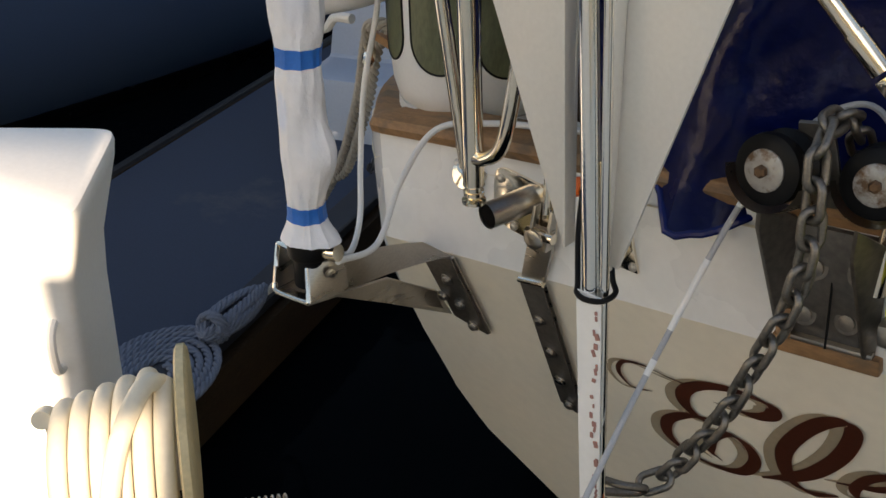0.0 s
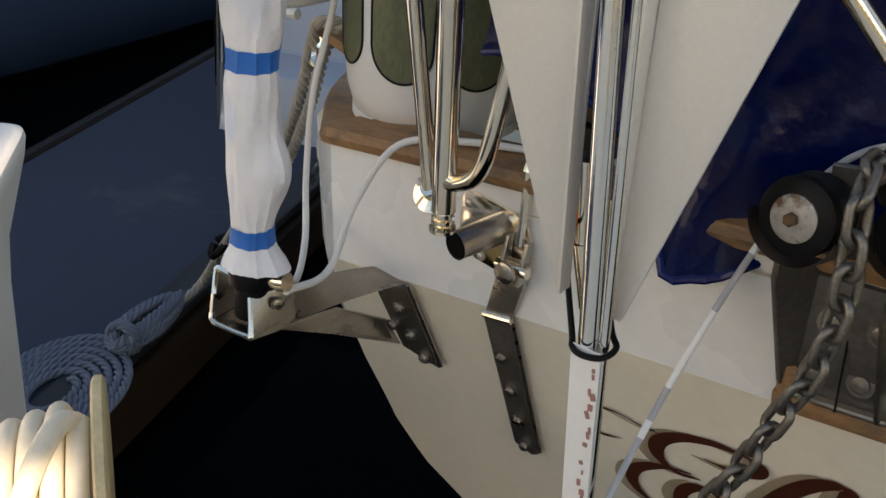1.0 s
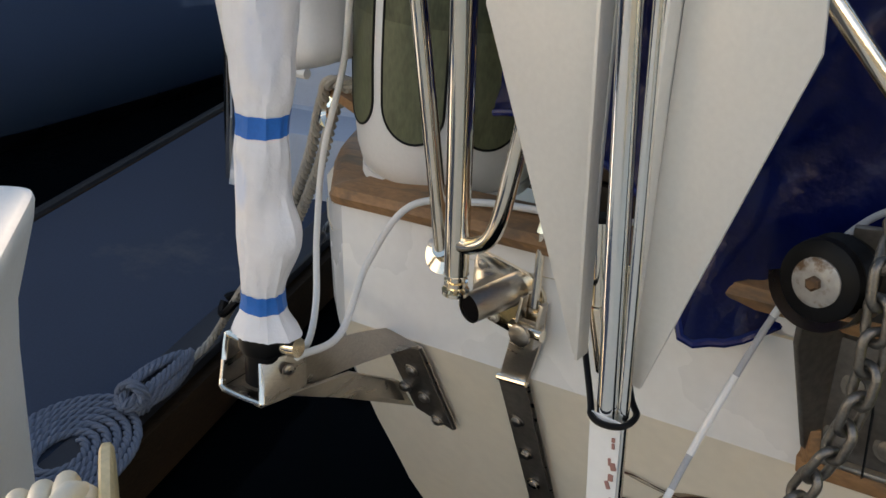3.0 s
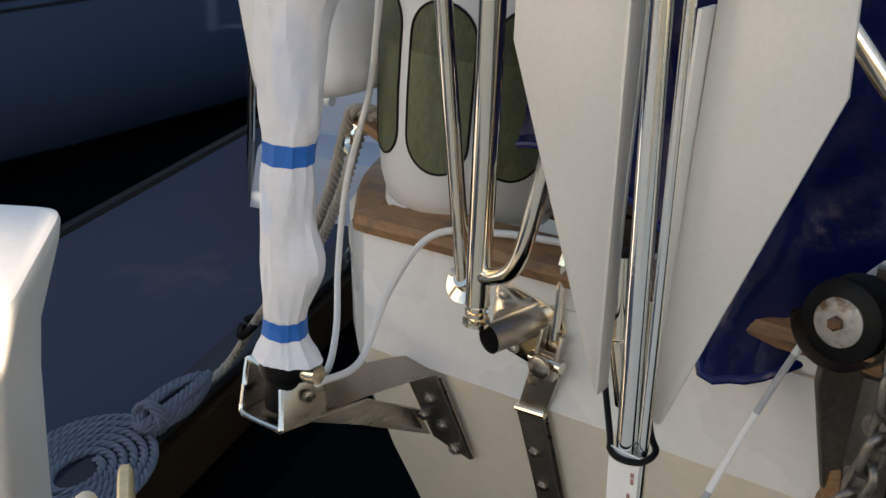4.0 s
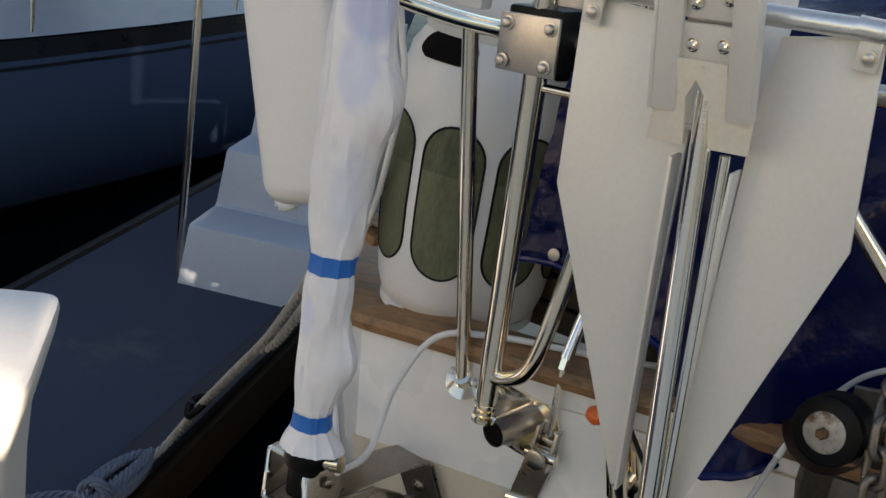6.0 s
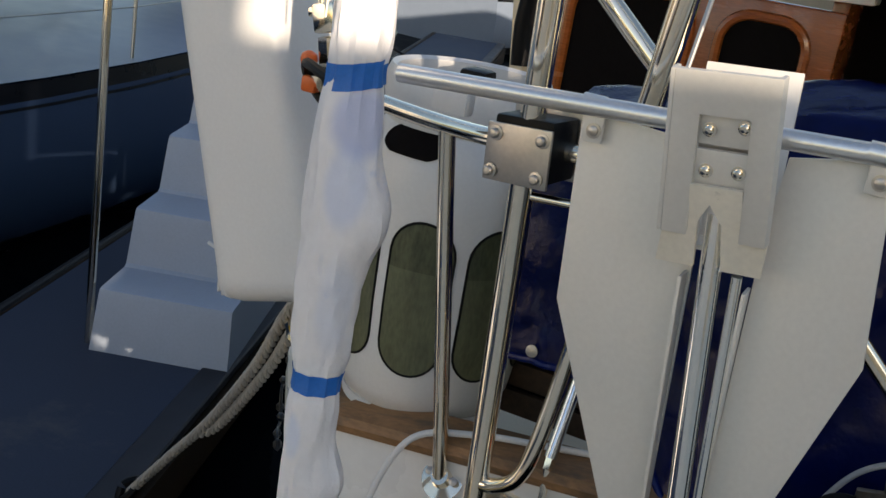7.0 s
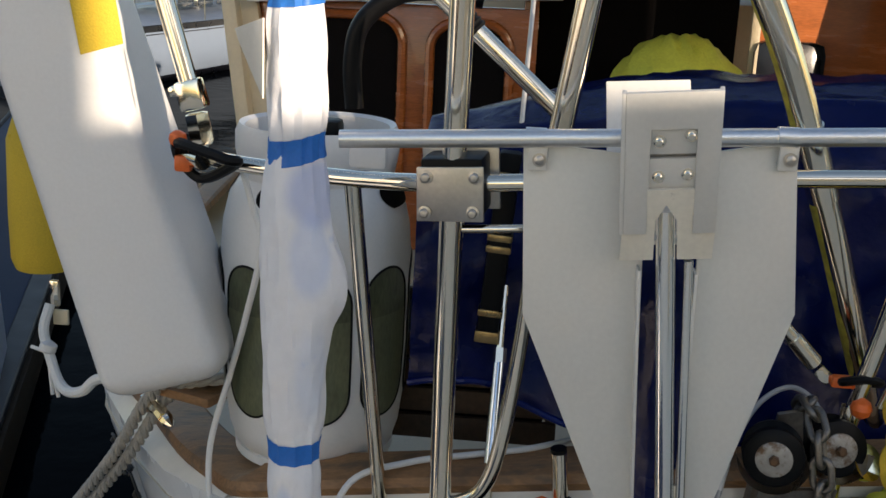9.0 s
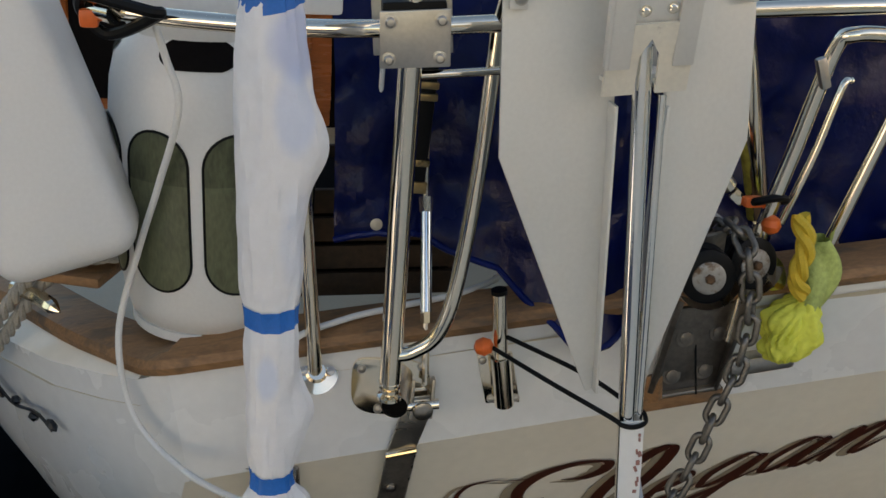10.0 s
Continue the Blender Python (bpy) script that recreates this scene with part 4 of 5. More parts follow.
for c, ax in (((-0.507, 1.165, 1.320), V(-0.16, -0.95, 0.10)), ((-0.402, 1.228, 1.312), V(0.10, -0.95, 0.16))):
    ax.normalize()
    w = part("wheel", spin([(0.030, -0.052), (0.040, -0.046), (0.044, -0.030), (0.036, -0.018), (0.037, -0.012), (0.044, 0.000), (0.043, 0.011), (0.034, 0.015)], c, ax, 36), BLACK, roller, "black rubber roller")
    part("hub", spin([(0.026, 0.012), (0.026, 0.0175), (0.022, 0.0195), (0.010, 0.020)], c, ax, 28), HUB, w, "dull pale metal hub disc")
    part("axle_nut", spin([(0.0078, 0), (0.0078, 0.007), (0.005, 0.009)], Vector(c) + ax * 0.0195, ax, 6), RUST, w, "rusty axle nut")
    u = ax.cross(V(0, 0, 1)).normalized()
    dn = u.cross(ax).normalized()
    if dn.z > 0:
        dn.negate()
    rows = []
    for k in range(17):
        a = math.pi * (0.04 + 0.92 * k / 16)
        o = Vector(c) + 0.051 * (math.cos(a) * u + math.sin(a) * dn)
        rows.append([o + ax * 0.020, o + dn * 0.004 - ax * 0.01, o + dn * 0.006 - ax * 0.055])
    bm = grid(rows)
    bmesh.ops.solidify(bm, geom=bm.faces[:], thickness=0.004)
    part("guard", bm, BRUSHED, roller, "curved steel guard under the roller")
part("axle_bracket", plate([(-0.500, 1.205, 1.372), (-0.462, 1.215, 1.376), (-0.440, 1.25, 1.26), (-0.498, 1.25, 1.25)], 0.007, 0.002), WORN, roller)

chain = thing("anchor_chain", (-0.59, 1.10, 0.83), "galvanised steel link chain from anchor to stern roller", "chain")
cpath = curve([(-0.606, 1.10, 0.826), (-0.575, 1.125, 0.838), (-0.537, 1.130, 0.905), (-0.499, 1.133, 0.988), (-0.471, 1.134, 1.081), (-0.445, 1.134, 1.167), (-0.437, 1.137, 1.25), (-0.444, 1.142, 1.315), (-0.452, 1.155, 1.366), (-0.456, 1.195, 1.384), (-0.452, 1.25, 1.366), (-0.448, 1.30, 1.31)], 24)
def link_mesh():
    r, L, Wd = 0.0053, 0.0238, 0.0130
    pts = []
    for k in range(12):
        a = math.pi * k / 11
        pts.append((Wd * math.cos(a), 0, (L - Wd) + Wd * math.sin(a)))
    for k in range(12):
        a = math.pi + math.pi * k / 11
        pts.append((Wd * math.cos(a), 0, -(L - Wd) + Wd * math.sin(a)))
    bm = tube([Vector(p) for p in pts], r, 8, cyclic=True)
    me = bpy.data.meshes.new("link")
    bm.to_mesh(me)
    bm.free()
    me.materials.append(GALV)
    me.polygons.foreach_set("use_smooth", [True] * len(me.polygons))
    return me
LINK = link_mesh()
dist, acc, n = 0.0, 0.0, 0
for a, b in zip(cpath, cpath[1:]):
    acc += (b - a).length
    if acc >= 0.0345:
        acc = 0.0
        t = (b - a).normalized()
        s = t.cross(Vector((0, 1, 0))).normalized()
        rot = Matrix((s, t.cross(s) * -1, t)).transposed()
        ob = new("link", LINK)
        ob.parent = chain
        turn = Matrix.Rotation(radians(35 + 90 * (n % 2) + random.uniform(-8, 8)), 3, "Z")
        ob.matrix_local = Matrix.Translation(b - chain.location) @ (rot @ turn).to_4x4()
        n += 1
shackle = thing("shackle", (-0.61, 1.06, 0.82), "steel shackle with orange seizing at the anchor end", "shackle")
part("bow", tube(curve([(-0.640, 1.07, 0.838), (-0.605, 1.075, 0.842), (-0.583, 1.10, 0.832), (-0.600, 1.10, 0.815), (-0.638, 1.075, 0.812)], 6), 0.006, 10), GALV, shackle)
part("pin", tube([(-0.645, 1.045, 0.83), (-0.645, 1.045, 0.80)], 0.006, 10), GALV, shackle)
part("seizing", spin([(0.004, 0), (0.011, 0.004), (0.011, 0.02), (0.004, 0.026)], (-0.590, 1.055, 0.795), (0.1, 0, 1), 10), ORANGE, shackle, "orange plastic seizing")

# ---- reflective line ----
rl = thing("reflective_line", (-0.6, 1.0, 1.0), "pale grey line with bright reflective bands", "line")
lpath = curve([(-0.62, 0.85, 0.76), (-0.60, 0.95, 0.875), (-0.604, 1.065, 0.977), (-0.599, 1.145, 1.065), (-0.581, 1.19, 1.16), (-0.560, 1.23, 1.245), (-0.535, 1.27, 1.305), (-0.50, 1.295, 1.352), (-0.455, 1.305, 1.372), (-0.415, 1.295, 1.345), (-0.395, 1.285, 1.28)], 10)
part("line", tube(lpath, 0.0042, 10), GREYL, rl)
for a, b in ((24, 26), (30, 40), (48, 53)):
    part("reflective_band", tube(lpath[a:b + 1], 0.0047, 10), PED, rl, "white reflective band")

# ---- white cables ----
cable = part("power_cable", tube(curve([(-1.33, 1.33, 1.67), (-1.312, 1.325, 1.61), (-1.296, 1.325, 1.535), (-1.332, 1.365, 1.40), (-1.366, 1.392, 1.29), (-1.406, 1.395, 1.135), (-1.385, 1.36, 1.00), (-1.30, 1.27, 0.945), (-1.195, 1.14, 0.965), (-1.15, 1.06, 1.02)], 8), 0.0055, 10), LINE, None, "thin white cable hanging from the rail", at=(-1.155, 1.06, 1.02))
tagged(cable, category="cable")
cable = part("power_cable", tube(curve([(-1.13, 1.05, 1.01), (-1.15, 1.16, 0.99), (-1.17, 1.24, 1.07), (-1.14, 1.295, 1.155), (-1.05, 1.335, 1.178), (-0.95, 1.35, 1.193), (-0.85, 1.365, 1.206), (-0.77, 1.43, 1.20), (-0.72, 1.6, 1.13)], 8), 0.0055, 10), LINE, None, "thin white cable lying along the toe rail", at=(-1.05, 1.33, 1.165))
tagged(cable, category="cable")

# ---- port quarter: fittings and mooring ropes ----
fit = thing("backstay_fitting", (-1.42, 1.37, 1.70), "steel lifeline tube with swivel ends and black lashing", "fitting")
part("tube", tube([(-1.55, 1.345, 2.27), (-1.402, 1.312, 1.785)], 0.0145, 18), STEEL, fit)
part("joint", box((-1.398, 1.310, 1.772), (0.040, 0.036, 0.046), axes((1, 0, 0.28), (-0.28, 0, 1)), 0.007), STEEL, fit, "square polished joint block")
part("joint_tab", box((-1.424, 1.308, 1.776), (0.018, 0.012, 0.016), axes((1, 0, 0.28), (-0.28, 0, 1)), 0.005), STEEL, fit)
part("hex_sleeve", spin([(0.012, 0), (0.0195, 0.002), (0.0195, 0.045), (0.016, 0.05)], (-1.392, 1.311, 1.745), (0.2, 0, -1), 6), STEEL, fit, "hexagonal steel sleeve")
part("rail_end", tube([(-1.41, 1.316, 1.679), (-1.375, 1.289, 1.677)], 0.0165, 16), STEEL, fit)
part("eye", tube([(-1.384, 1.311, 1.70), (-1.375, 1.29, 1.68)], 0.009, 10), STEEL, fit)
part("lashing", tube(curve([(-1.415, 1.29, 1.70), (-1.375, 1.265, 1.697), (-1.325, 1.245, 1.688), (-1.315, 1.26, 1.682), (-1.365, 1.30, 1.65), (-1.395, 1.315, 1.645), (-1.42, 1.31, 1.675)], 6, cyclic=True), 0.0085, 8), BLACK, fit, "black cord lashing")
part("ball", spin([(0.004, -0.013), (0.012, -0.008), (0.014, 0), (0.012, 0.008), (0.004, 0.013)], (-1.418, 1.30, 1.705), (0, 0, 1), 14), ORANGE, fit, "orange plastic ball")
part("clip", box((-1.41, 1.30, 1.668), (0.026, 0.02, 0.026), None, 0.006), ORANGE, fit)

chock = thing("fairlead", (-1.57, 1.56, 1.14), "polished steel fairlead on the toe rail", "fairlead")
part("body", tube(curve([(-1.513, 1.515, 1.122), (-1.558, 1.568, 1.130), (-1.602, 1.622, 1.124)], 6), [0.002, 0.009] + [0.0135] * 11, 8), STEEL, chock)
pad2 = part("rope_pad", box((-1.49, 1.60, 1.165), (0.13, 0.1, 0.02), axes((1, -0.4, 0), (0, 0, 1)), 0.006), TEAK, None, "dark wooden pad on the quarter", at=(-1.49, 1.60, 1.155))
tagged(pad2, category="pad")

dl = part("dock_line", rope(curve([(-1.40, 1.60, 1.19), (-1.52, 1.55, 1.20), (-1.585, 1.585, 1.14), (-1.70, 1.67, 0.96), (-1.90, 1.80, 0.70), (-2.09, 1.89, 0.48), (-2.272, 1.972, 0.267), (-2.40, 2.02, 0.10), (-2.42, 1.98, 0.05), (-2.40, 1.88, 0.05)], 10), 0.0125), ROPE, None, "weathered three-strand dock line", at=(-2.4, 2.1, 0.03))
tagged(dl, category="rope", group="dock lines")
dl2 = part("dock_line", rope(curve([(-1.36, 1.64, 1.18), (-1.49, 1.585, 1.185), (-1.556, 1.592, 1.134), (-1.672, 1.674, 0.956), (-1.876, 1.805, 0.696), (-1.965, 1.835, 0.622)], 10), 0.0125), ROPE, None, "spliced eye of the three-strand dock line", at=(-1.6, 1.55, 1.1))
tagged(dl2, category="rope", group="dock lines")
tie = part("rope_tie", tube(curve([(-2.29, 1.965, 0.285), (-2.265, 1.995, 0.30), (-2.24, 1.975, 0.31), (-2.25, 1.945, 0.28), (-2.28, 1.94, 0.25)], 6, cyclic=True), 0.012, 8), BLACK, None, "black tie knotted round the dock line", at=(-2.24, 1.95, 0.28))
tagged(tie, category="tie")

# flemish coil on the pier, with the knotted end
def coil_pt(a, k=0.0):
    r = 0.055 + 0.0265 * a / (2 * math.pi)
    d, nrm = DV, DN
    return Vector((-2.335, 1.43, 0.016 + k)) + d * (r * 1.28 * math.cos(a)) + nrm * (r * 0.86 * math.sin(a))
cp_ = [coil_pt(2 * math.pi * k / 28) for k in range(28 * 6)]
cp_ += [Vector((-2.36, 1.70, 0.03)), Vector((-2.37, 1.80, 0.05)), Vector((-2.385, 1.88, 0.05))]
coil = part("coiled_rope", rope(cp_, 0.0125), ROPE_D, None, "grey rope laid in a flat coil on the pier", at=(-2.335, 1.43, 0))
tagged(coil, category="rope")
knot_pts = []
KD = Vector((-0.20, 0.97, 0.05)).normalized()
for k in range(8 * 16):
    a = 2 * math.pi * k / 16
    n_ = k / 16
    til = 0.55 * n_ + 0.2 * math.sin(n_ * 2.1)
    c = Vector((-2.375, 1.775, 0.062)) + KD * (0.01 * math.sin(n_ * 1.7))
    knot_pts.append(c + KD * ((0.135 + 0.012 * math.sin(n_ * 2.6)) * math.cos(a)) + DN * (0.052 * math.sin(a) * math.cos(til) * (1 - 0.25 * math.cos(a))) + Vector((0, 0, 0.034 * math.sin(a) * math.sin(til))))
for k in range(3 * 14):
    a = 2 * math.pi * k / 14
    knot_pts.append(Vector((-2.352, 1.665 + 0.007 * k / 14, 0.062)) + DN * (0.042 * math.cos(a)) + Vector((0, 0, 0.046 * math.sin(a))))
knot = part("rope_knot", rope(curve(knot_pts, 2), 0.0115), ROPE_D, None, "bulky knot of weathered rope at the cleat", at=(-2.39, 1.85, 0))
tagged(knot, category="rope")

# ---- fibreglass dock steps ----
steps = thing("dock_steps", (-3.05, 3.4, 0), "pale grey moulded fibreglass dock steps on the pier", "steps")
SX = Vector((0.54, 0.215, 0)).normalized()
SY = Vector((-SX.y, SX.x, 0))
S0 = Vector((-3.39, 2.98, 0.0))
bm = bmesh.new()
W_S, RI, TRD = 0.580, 0.258, 0.325
sec = [(0, 0)]
for k in range(4):
    hk = RI + 0.256 * k
    sec += [(TRD * k + 0.038, hk - 0.02), (TRD * k + 0.046, hk - 0.004), (TRD * k + 0.06, hk)]
    sec += [(TRD * (k + 1) - 0.012, hk + 0.003), (TRD * (k + 1) + 0.004, hk + 0.016)]
sec[-1:] = [(TRD * 4 + 0.12, RI + 0.771), (TRD * 4 + 0.14, 0)]
def sp(a, s, h):
    ins = 0.055 * h
    return S0 + SX * (a * (W_S - 2 * ins) + ins) + SY * s + Vector((0, 0, h))
rowsL = [[sp(a, s, h) for s, h in sec] for a in (0, 0.02, 0.25, 0.5, 0.75, 0.98, 1)]
bm = grid(rowsL)
for a in (0, -1):
    vs = [bm.verts.new(p) for p in rowsL[a]]
    bm.faces.new(vs if a else vs[::-1])
bmesh.ops.remove_doubles(bm, verts=bm.verts, dist=0.0005)
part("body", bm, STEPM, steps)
bmb = spin([(0.064, -0.01), (0.064, 0.004), (0.058, 0.006), (0.0, 0.006)], sp(0.40, TRD * 3 + 0.034, RI + 0.70) - SY * 0.004, -SY, 28)
for v in bmb.verts:
    c = sp(0.40, TRD * 3 + 0.034, RI + 0.70)
    v.co.z = c.z + (v.co.z - c.z) * 0.45
part("maker_badge", bmb, mat("red_badge", (0.45, 0.02, 0.02), 0.4), steps, "small red oval badge")
HB = S0 + SX * (-0.03) + SY * 0.07
HC = S0 + SX * 0.06 + SY * 1.02
part("handrail", tube(curve([HB, HB + Vector((0, 0, 0.8)), HB + Vector((0, 0, 1.42)), HB + SY * 0.05 + Vector((0, 0, 1.54)), HB + SY * 0.5 + Vector((0, 0, 1.95)), HC + Vector((0, 0, 2.5))], 8), 0.017, 14), STEEL, steps, "polished steel handrail")
part("handrail_post", tube([HC + Vector((0, 0, RI + 0.77)), HC + Vector((0, 0, 2.5))], 0.017, 14), STEEL, steps, "polished steel handrail post")

# ---- pedestal and hose reel by the camera ----
PV = Vector((-0.58, 0.66, 0)).normalized()
PR = Vector((PV.y, -PV.x, 0))
ped = thing("dock_pedestal", (-1.8, 0.95, 0), "white dock pedestal with an overhanging lid, sunlit", "pedestal")
PE = Vector((-1.725, 0.925, 0))          # right front edge
rows = []
for z, g, cut in ((0, -0.018, 0), (0.4, -0.018, 0), (0.68, -0.016, 0), (0.78, -0.010, 0), (0.905, 0.026, 0), (0.938, 0.030, 0), (0.950, 0.027, 0.0), (0.956, 0.016, 0.01)):
    ring = []
    for i in range(40):
        a = 2 * math.pi * (i + 0.5) / 40
        ca, sa = math.cos(a), math.sin(a)
        q = 0.16
        px = math.copysign(abs(ca) ** q, ca) * (0.21 + g)
        py = math.copysign(abs(sa) ** q, sa) * (0.14 + g)
        ring.append(PE + PR * (px - 0.21) + PV * (py + 0.14) + Vector((0, 0, z + (0.030 if z > 0.9 else 0) * (py + 0.14) / 0.28)))
    rows.append(ring)
bm = grid(rows, closed=True)
bm.verts.ensure_lookup_table()
bm.faces.new([bm.verts[7 * 40 + i] for i in range(40)])
part("body", bm, PED, ped)
part("cleat", tube(curve([PE - PR * 0.06 + PV * 0.045 + Vector((0, 0, 0.70)), PE - PR * 0.06 - PV * 0.01 + Vector((0, 0, 0.68)), PE - PR * 0.06 - PV * 0.01 + Vector((0, 0, 0.60)), PE - PR * 0.06 + PV * 0.045 + Vector((0, 0, 0.58))], 5), 0.010, 8), PED, ped)

reel = thing("hose_reel", (-1.36, 0.78, 0.70), "cream hose wound on a reel with a timber-coloured flange", "hose reel")
RC = Vector((-1.315, 0.86, 0.665))
RA = Vector((0.60, 0.80, 0)).normalized()
hp = []
for k in range(6 * 36):
    a = 2 * math.pi * k / 36
    hp.append(RC - RA * (0.025 + 0.034 * a / (2 * math.pi)) + (0.130 - 0.009 * a / (2 * math.pi)) * (math.cos(a) * Vector((0, 0, 1)) + math.sin(a) * Vector((RA.y, -RA.x, 0))))
part("hose", tube(hp, 0.0165, 12), HOSE, reel, "glossy cream hose")
part("hose_end", tube(curve([RC - RA * 0.03 + Vector((0, 0, 0.13)), RC - RA * 0.055 + Vector((0, 0, 0.155)) - Vector((RA.y, -RA.x, 0)) * -0.04, RC - RA * 0.10 + Vector((RA.y, -RA.x, 0)) * 0.10 + Vector((0, 0, 0.09)), RC - RA * 0.13 + Vector((RA.y, -RA.x, 0)) * 0.15 + Vector((0, 0, -0.04)), RC - RA * 0.14 + Vector((RA.y, -RA.x, 0)) * 0.155 + Vector((0, 0, -0.2))], 8), 0.0165, 12), HOSE, reel)
part("flange", spin([(0.165, -0.008), (0.172, -0.004), (0.172, 0.008), (0.165, 0.012), (0.03, 0.012)], RC, RA, 48), FLANGE, reel, "worn timber-coloured flange")
part("drum", tube([RC - RA * 0.215, RC], 0.075, 24), PED, reel)
sp_pts = []
for k in range(120):
    a = k * 0.6
    sp_pts.append(RC + RA * (0.03 + 0.0011 * k) + Vector((0, 0, -0.155)) + 0.013 * (math.cos(a) * Vector((0, 0, 1)) + math.sin(a) * Vector((RA.y, -RA.x, 0))))
part("spring", tube(sp_pts, 0.0022, 6), DULL, reel, "steel coil spring")
part("stand", tube([RC - RA * 0.13 + Vector((0, 0, -0.05)), RC - RA * 0.13 + Vector((0, 0, -0.70))], 0.03, 14), PED, reel)

# ---- starboard side tubes, strut and cloth ----
legs = thing("rail_legs", (-0.3, 1.27, 1.1), "polished steel rail legs beside the stern roller", "rail")
part("leg", tube(curve([(-0.25, 1.19, 1.69), (-0.315, 1.20, 1.688), (-0.335, 1.215, 1.66), (-0.357, 1.235, 1.50), (-0.381, 1.255, 1.33), (-0.39, 1.27, 1.15)], 6), 0.0125, 16), STEEL, legs)
part("leg", tube(curve([(-0.255, 1.28, 1.60), (-0.275, 1.27, 1.59), (-0.30, 1.27, 1.48), (-0.33, 1.28, 1.36)], 6), 0.007, 12), STEEL, legs)
part("leg", tube([(-0.10, 1.20, 1.70), (-0.183, 1.245, 1.585), (-0.255, 1.28, 1.25), (-0.27, 1.29, 1.13)], 0.0115, 16), STEEL, legs)
part("clip", box((-0.355, 1.20, 1.63), (0.016, 0.014, 0.05), axes((1, 0, 0.4), (-0.4, 0, 1)), 0.005), DULL, legs)
strut = thing("strut", (-0.42, 1.27, 1.41), "steel strut tube with a swivel end and orange ball", "strut")
part("tube", tube([(-0.66, 1.22, 1.66), (-0.478, 1.262, 1.468)], 0.012, 16), STEEL, strut)
part("sleeve", tube([(-0.478, 1.262, 1.468), (-0.440, 1.27, 1.428)], 0.0145, 16), STEEL, strut)
part("fork", box((-0.425, 1.268, 1.412), (0.03, 0.02, 0.02), axes((1, 0.1, -0.9), (0.9, 0, 1)), 0.005), STEEL, strut)
part("toggle", box((-0.398, 1.26, 1.405), (0.032, 0.018, 0.018), None, 0.005), ORANGE, strut, "red-orange toggle")
part("lashing", tube(curve([(-0.40, 1.245, 1.41), (-0.37, 1.235, 1.42), (-0.345, 1.25, 1.41), (-0.35, 1.275, 1.40), (-0.385, 1.275, 1.40)], 6, cyclic=True), 0.007, 8), BLACK, strut)
part("ball", spin([(0.004, -0.016), (0.013, -0.010), (0.0165, 0), (0.013, 0.010), (0.004, 0.016)], (-0.371, 1.238, 1.373), (0, 0, 1), 18), ORANGE, strut, "orange plastic ball")
part("foot", tube([(-0.385, 1.25, 1.37), (-0.40, 1.25, 1.25)], 0.011, 12), STEEL, strut)
part("eye", spin([(0.012, -0.006), (0.028, -0.006), (0.028, 0.006), (0.012, 0.006)], (-0.355, 1.23, 1.29), (0.5, -0.7, 0.5), 20), STEEL, strut)

cloth = thing("cloth_bundle", (-0.25, 1.21, 1.10), "bright yellow cloth tied beside the roller", "cloth")
bm = bmesh.new()
bmesh.ops.create_icosphere(bm, subdivisions=5, radius=1)
for v in bm.verts:
    p = v.co.copy()
    f = 1 + 0.45 * noise.noise(p * 1.3 + Vector((3, 1, 0))) + 0.45 * abs(noise.noise(Vector((p.x * 3.2, p.y * 3.2, p.z * 1.1)))) + 0.06 * noise.noise(p * 7)
    taper = 1.0 - 0.35 * max(0, p.z)
    v.co = Vector((-0.305 + 0.012 * p.z, 1.225, 1.190)) + Vector((0.050 * p.x * f * taper, 0.038 * p.y * f, 0.062 * p.z * (0.85 + 0.15 * f)))
part("cloth", bm, YELLOW, cloth)
rows = []
for k in range(25):
    u = k / 24
    c = V(-0.292, 1.225, 1.225).lerp(V(-0.285, 1.245, 1.345), u) + V(0.022 * math.sin(u * 3.0), 0, 0)
    rr = 0.034 - 0.012 * u
    rows.append([c + rr * (1 + 0.28 * math.sin(3 * a + 5 * u)) * V(math.cos(a), 0.7 * math.sin(a), 0.15 * math.cos(a)) for a in (2 * math.pi * q / 28 + 1.6 * u for q in range(28))])
part("twisted_neck", grid(rows, closed=True), GREENY, cloth, "twisted greenish-yellow cloth neck")
part("rope_tail", rope(curve([(-0.335, 1.22, 1.395), (-0.325, 1.20, 1.35), (-0.33, 1.20, 1.30), (-0.31, 1.21, 1.26)], 6), 0.016), STRAPY, cloth, "mixed yellow and blue rope tail")
cleat = part("deck_fitting", box(on_band(-0.318, 1.10, 0.012), (0.12, 0.03, 0.035), axes((1, 0, 0.12), (0, -0.1, 1)), 0.008), DULL, None, "weathered steel deck fitting under the cloth", at=on_band(-0.318, 1.085))
tagged(cleat, category="fitting")

# ---- cockpit and cabin beyond ----
cabin = thing("cabin", (-0.8, 3.3, 1.1), "varnished mahogany cabin bulkhead with dark arched openings", "cabin")
def arch(x0, x1, z0, z1, y, r, n=8):
    pts = [Vector((x0, y, z0))]
    for k in range(n + 1):
        a = math.pi - math.pi / 2 * k / n
        pts.append(Vector((x0 + r + r * math.cos(a), y, z1 - r + r * math.sin(a))))
    for k in range(n + 1):
        a = math.pi / 2 - math.pi / 2 * k / n
        pts.append(Vector((x1 - r + r * math.cos(a), y, z1 - r + r * math.sin(a))))
    pts.append(Vector((x1, y, z0)))
    return pts
part("side_panel", box((-1.82, 3.7, 1.45), (0.05, 1.1, 0.9), axes((1, 0, 0.12), (-0.12, 0, 1)), 0.015), BEIGE, cabin, "beige cabin side")
part("bulkhead", box((-1.35, 3.26, 1.42), (0.95, 0.05, 0.82), None, 0.01), VARNISH, cabin)
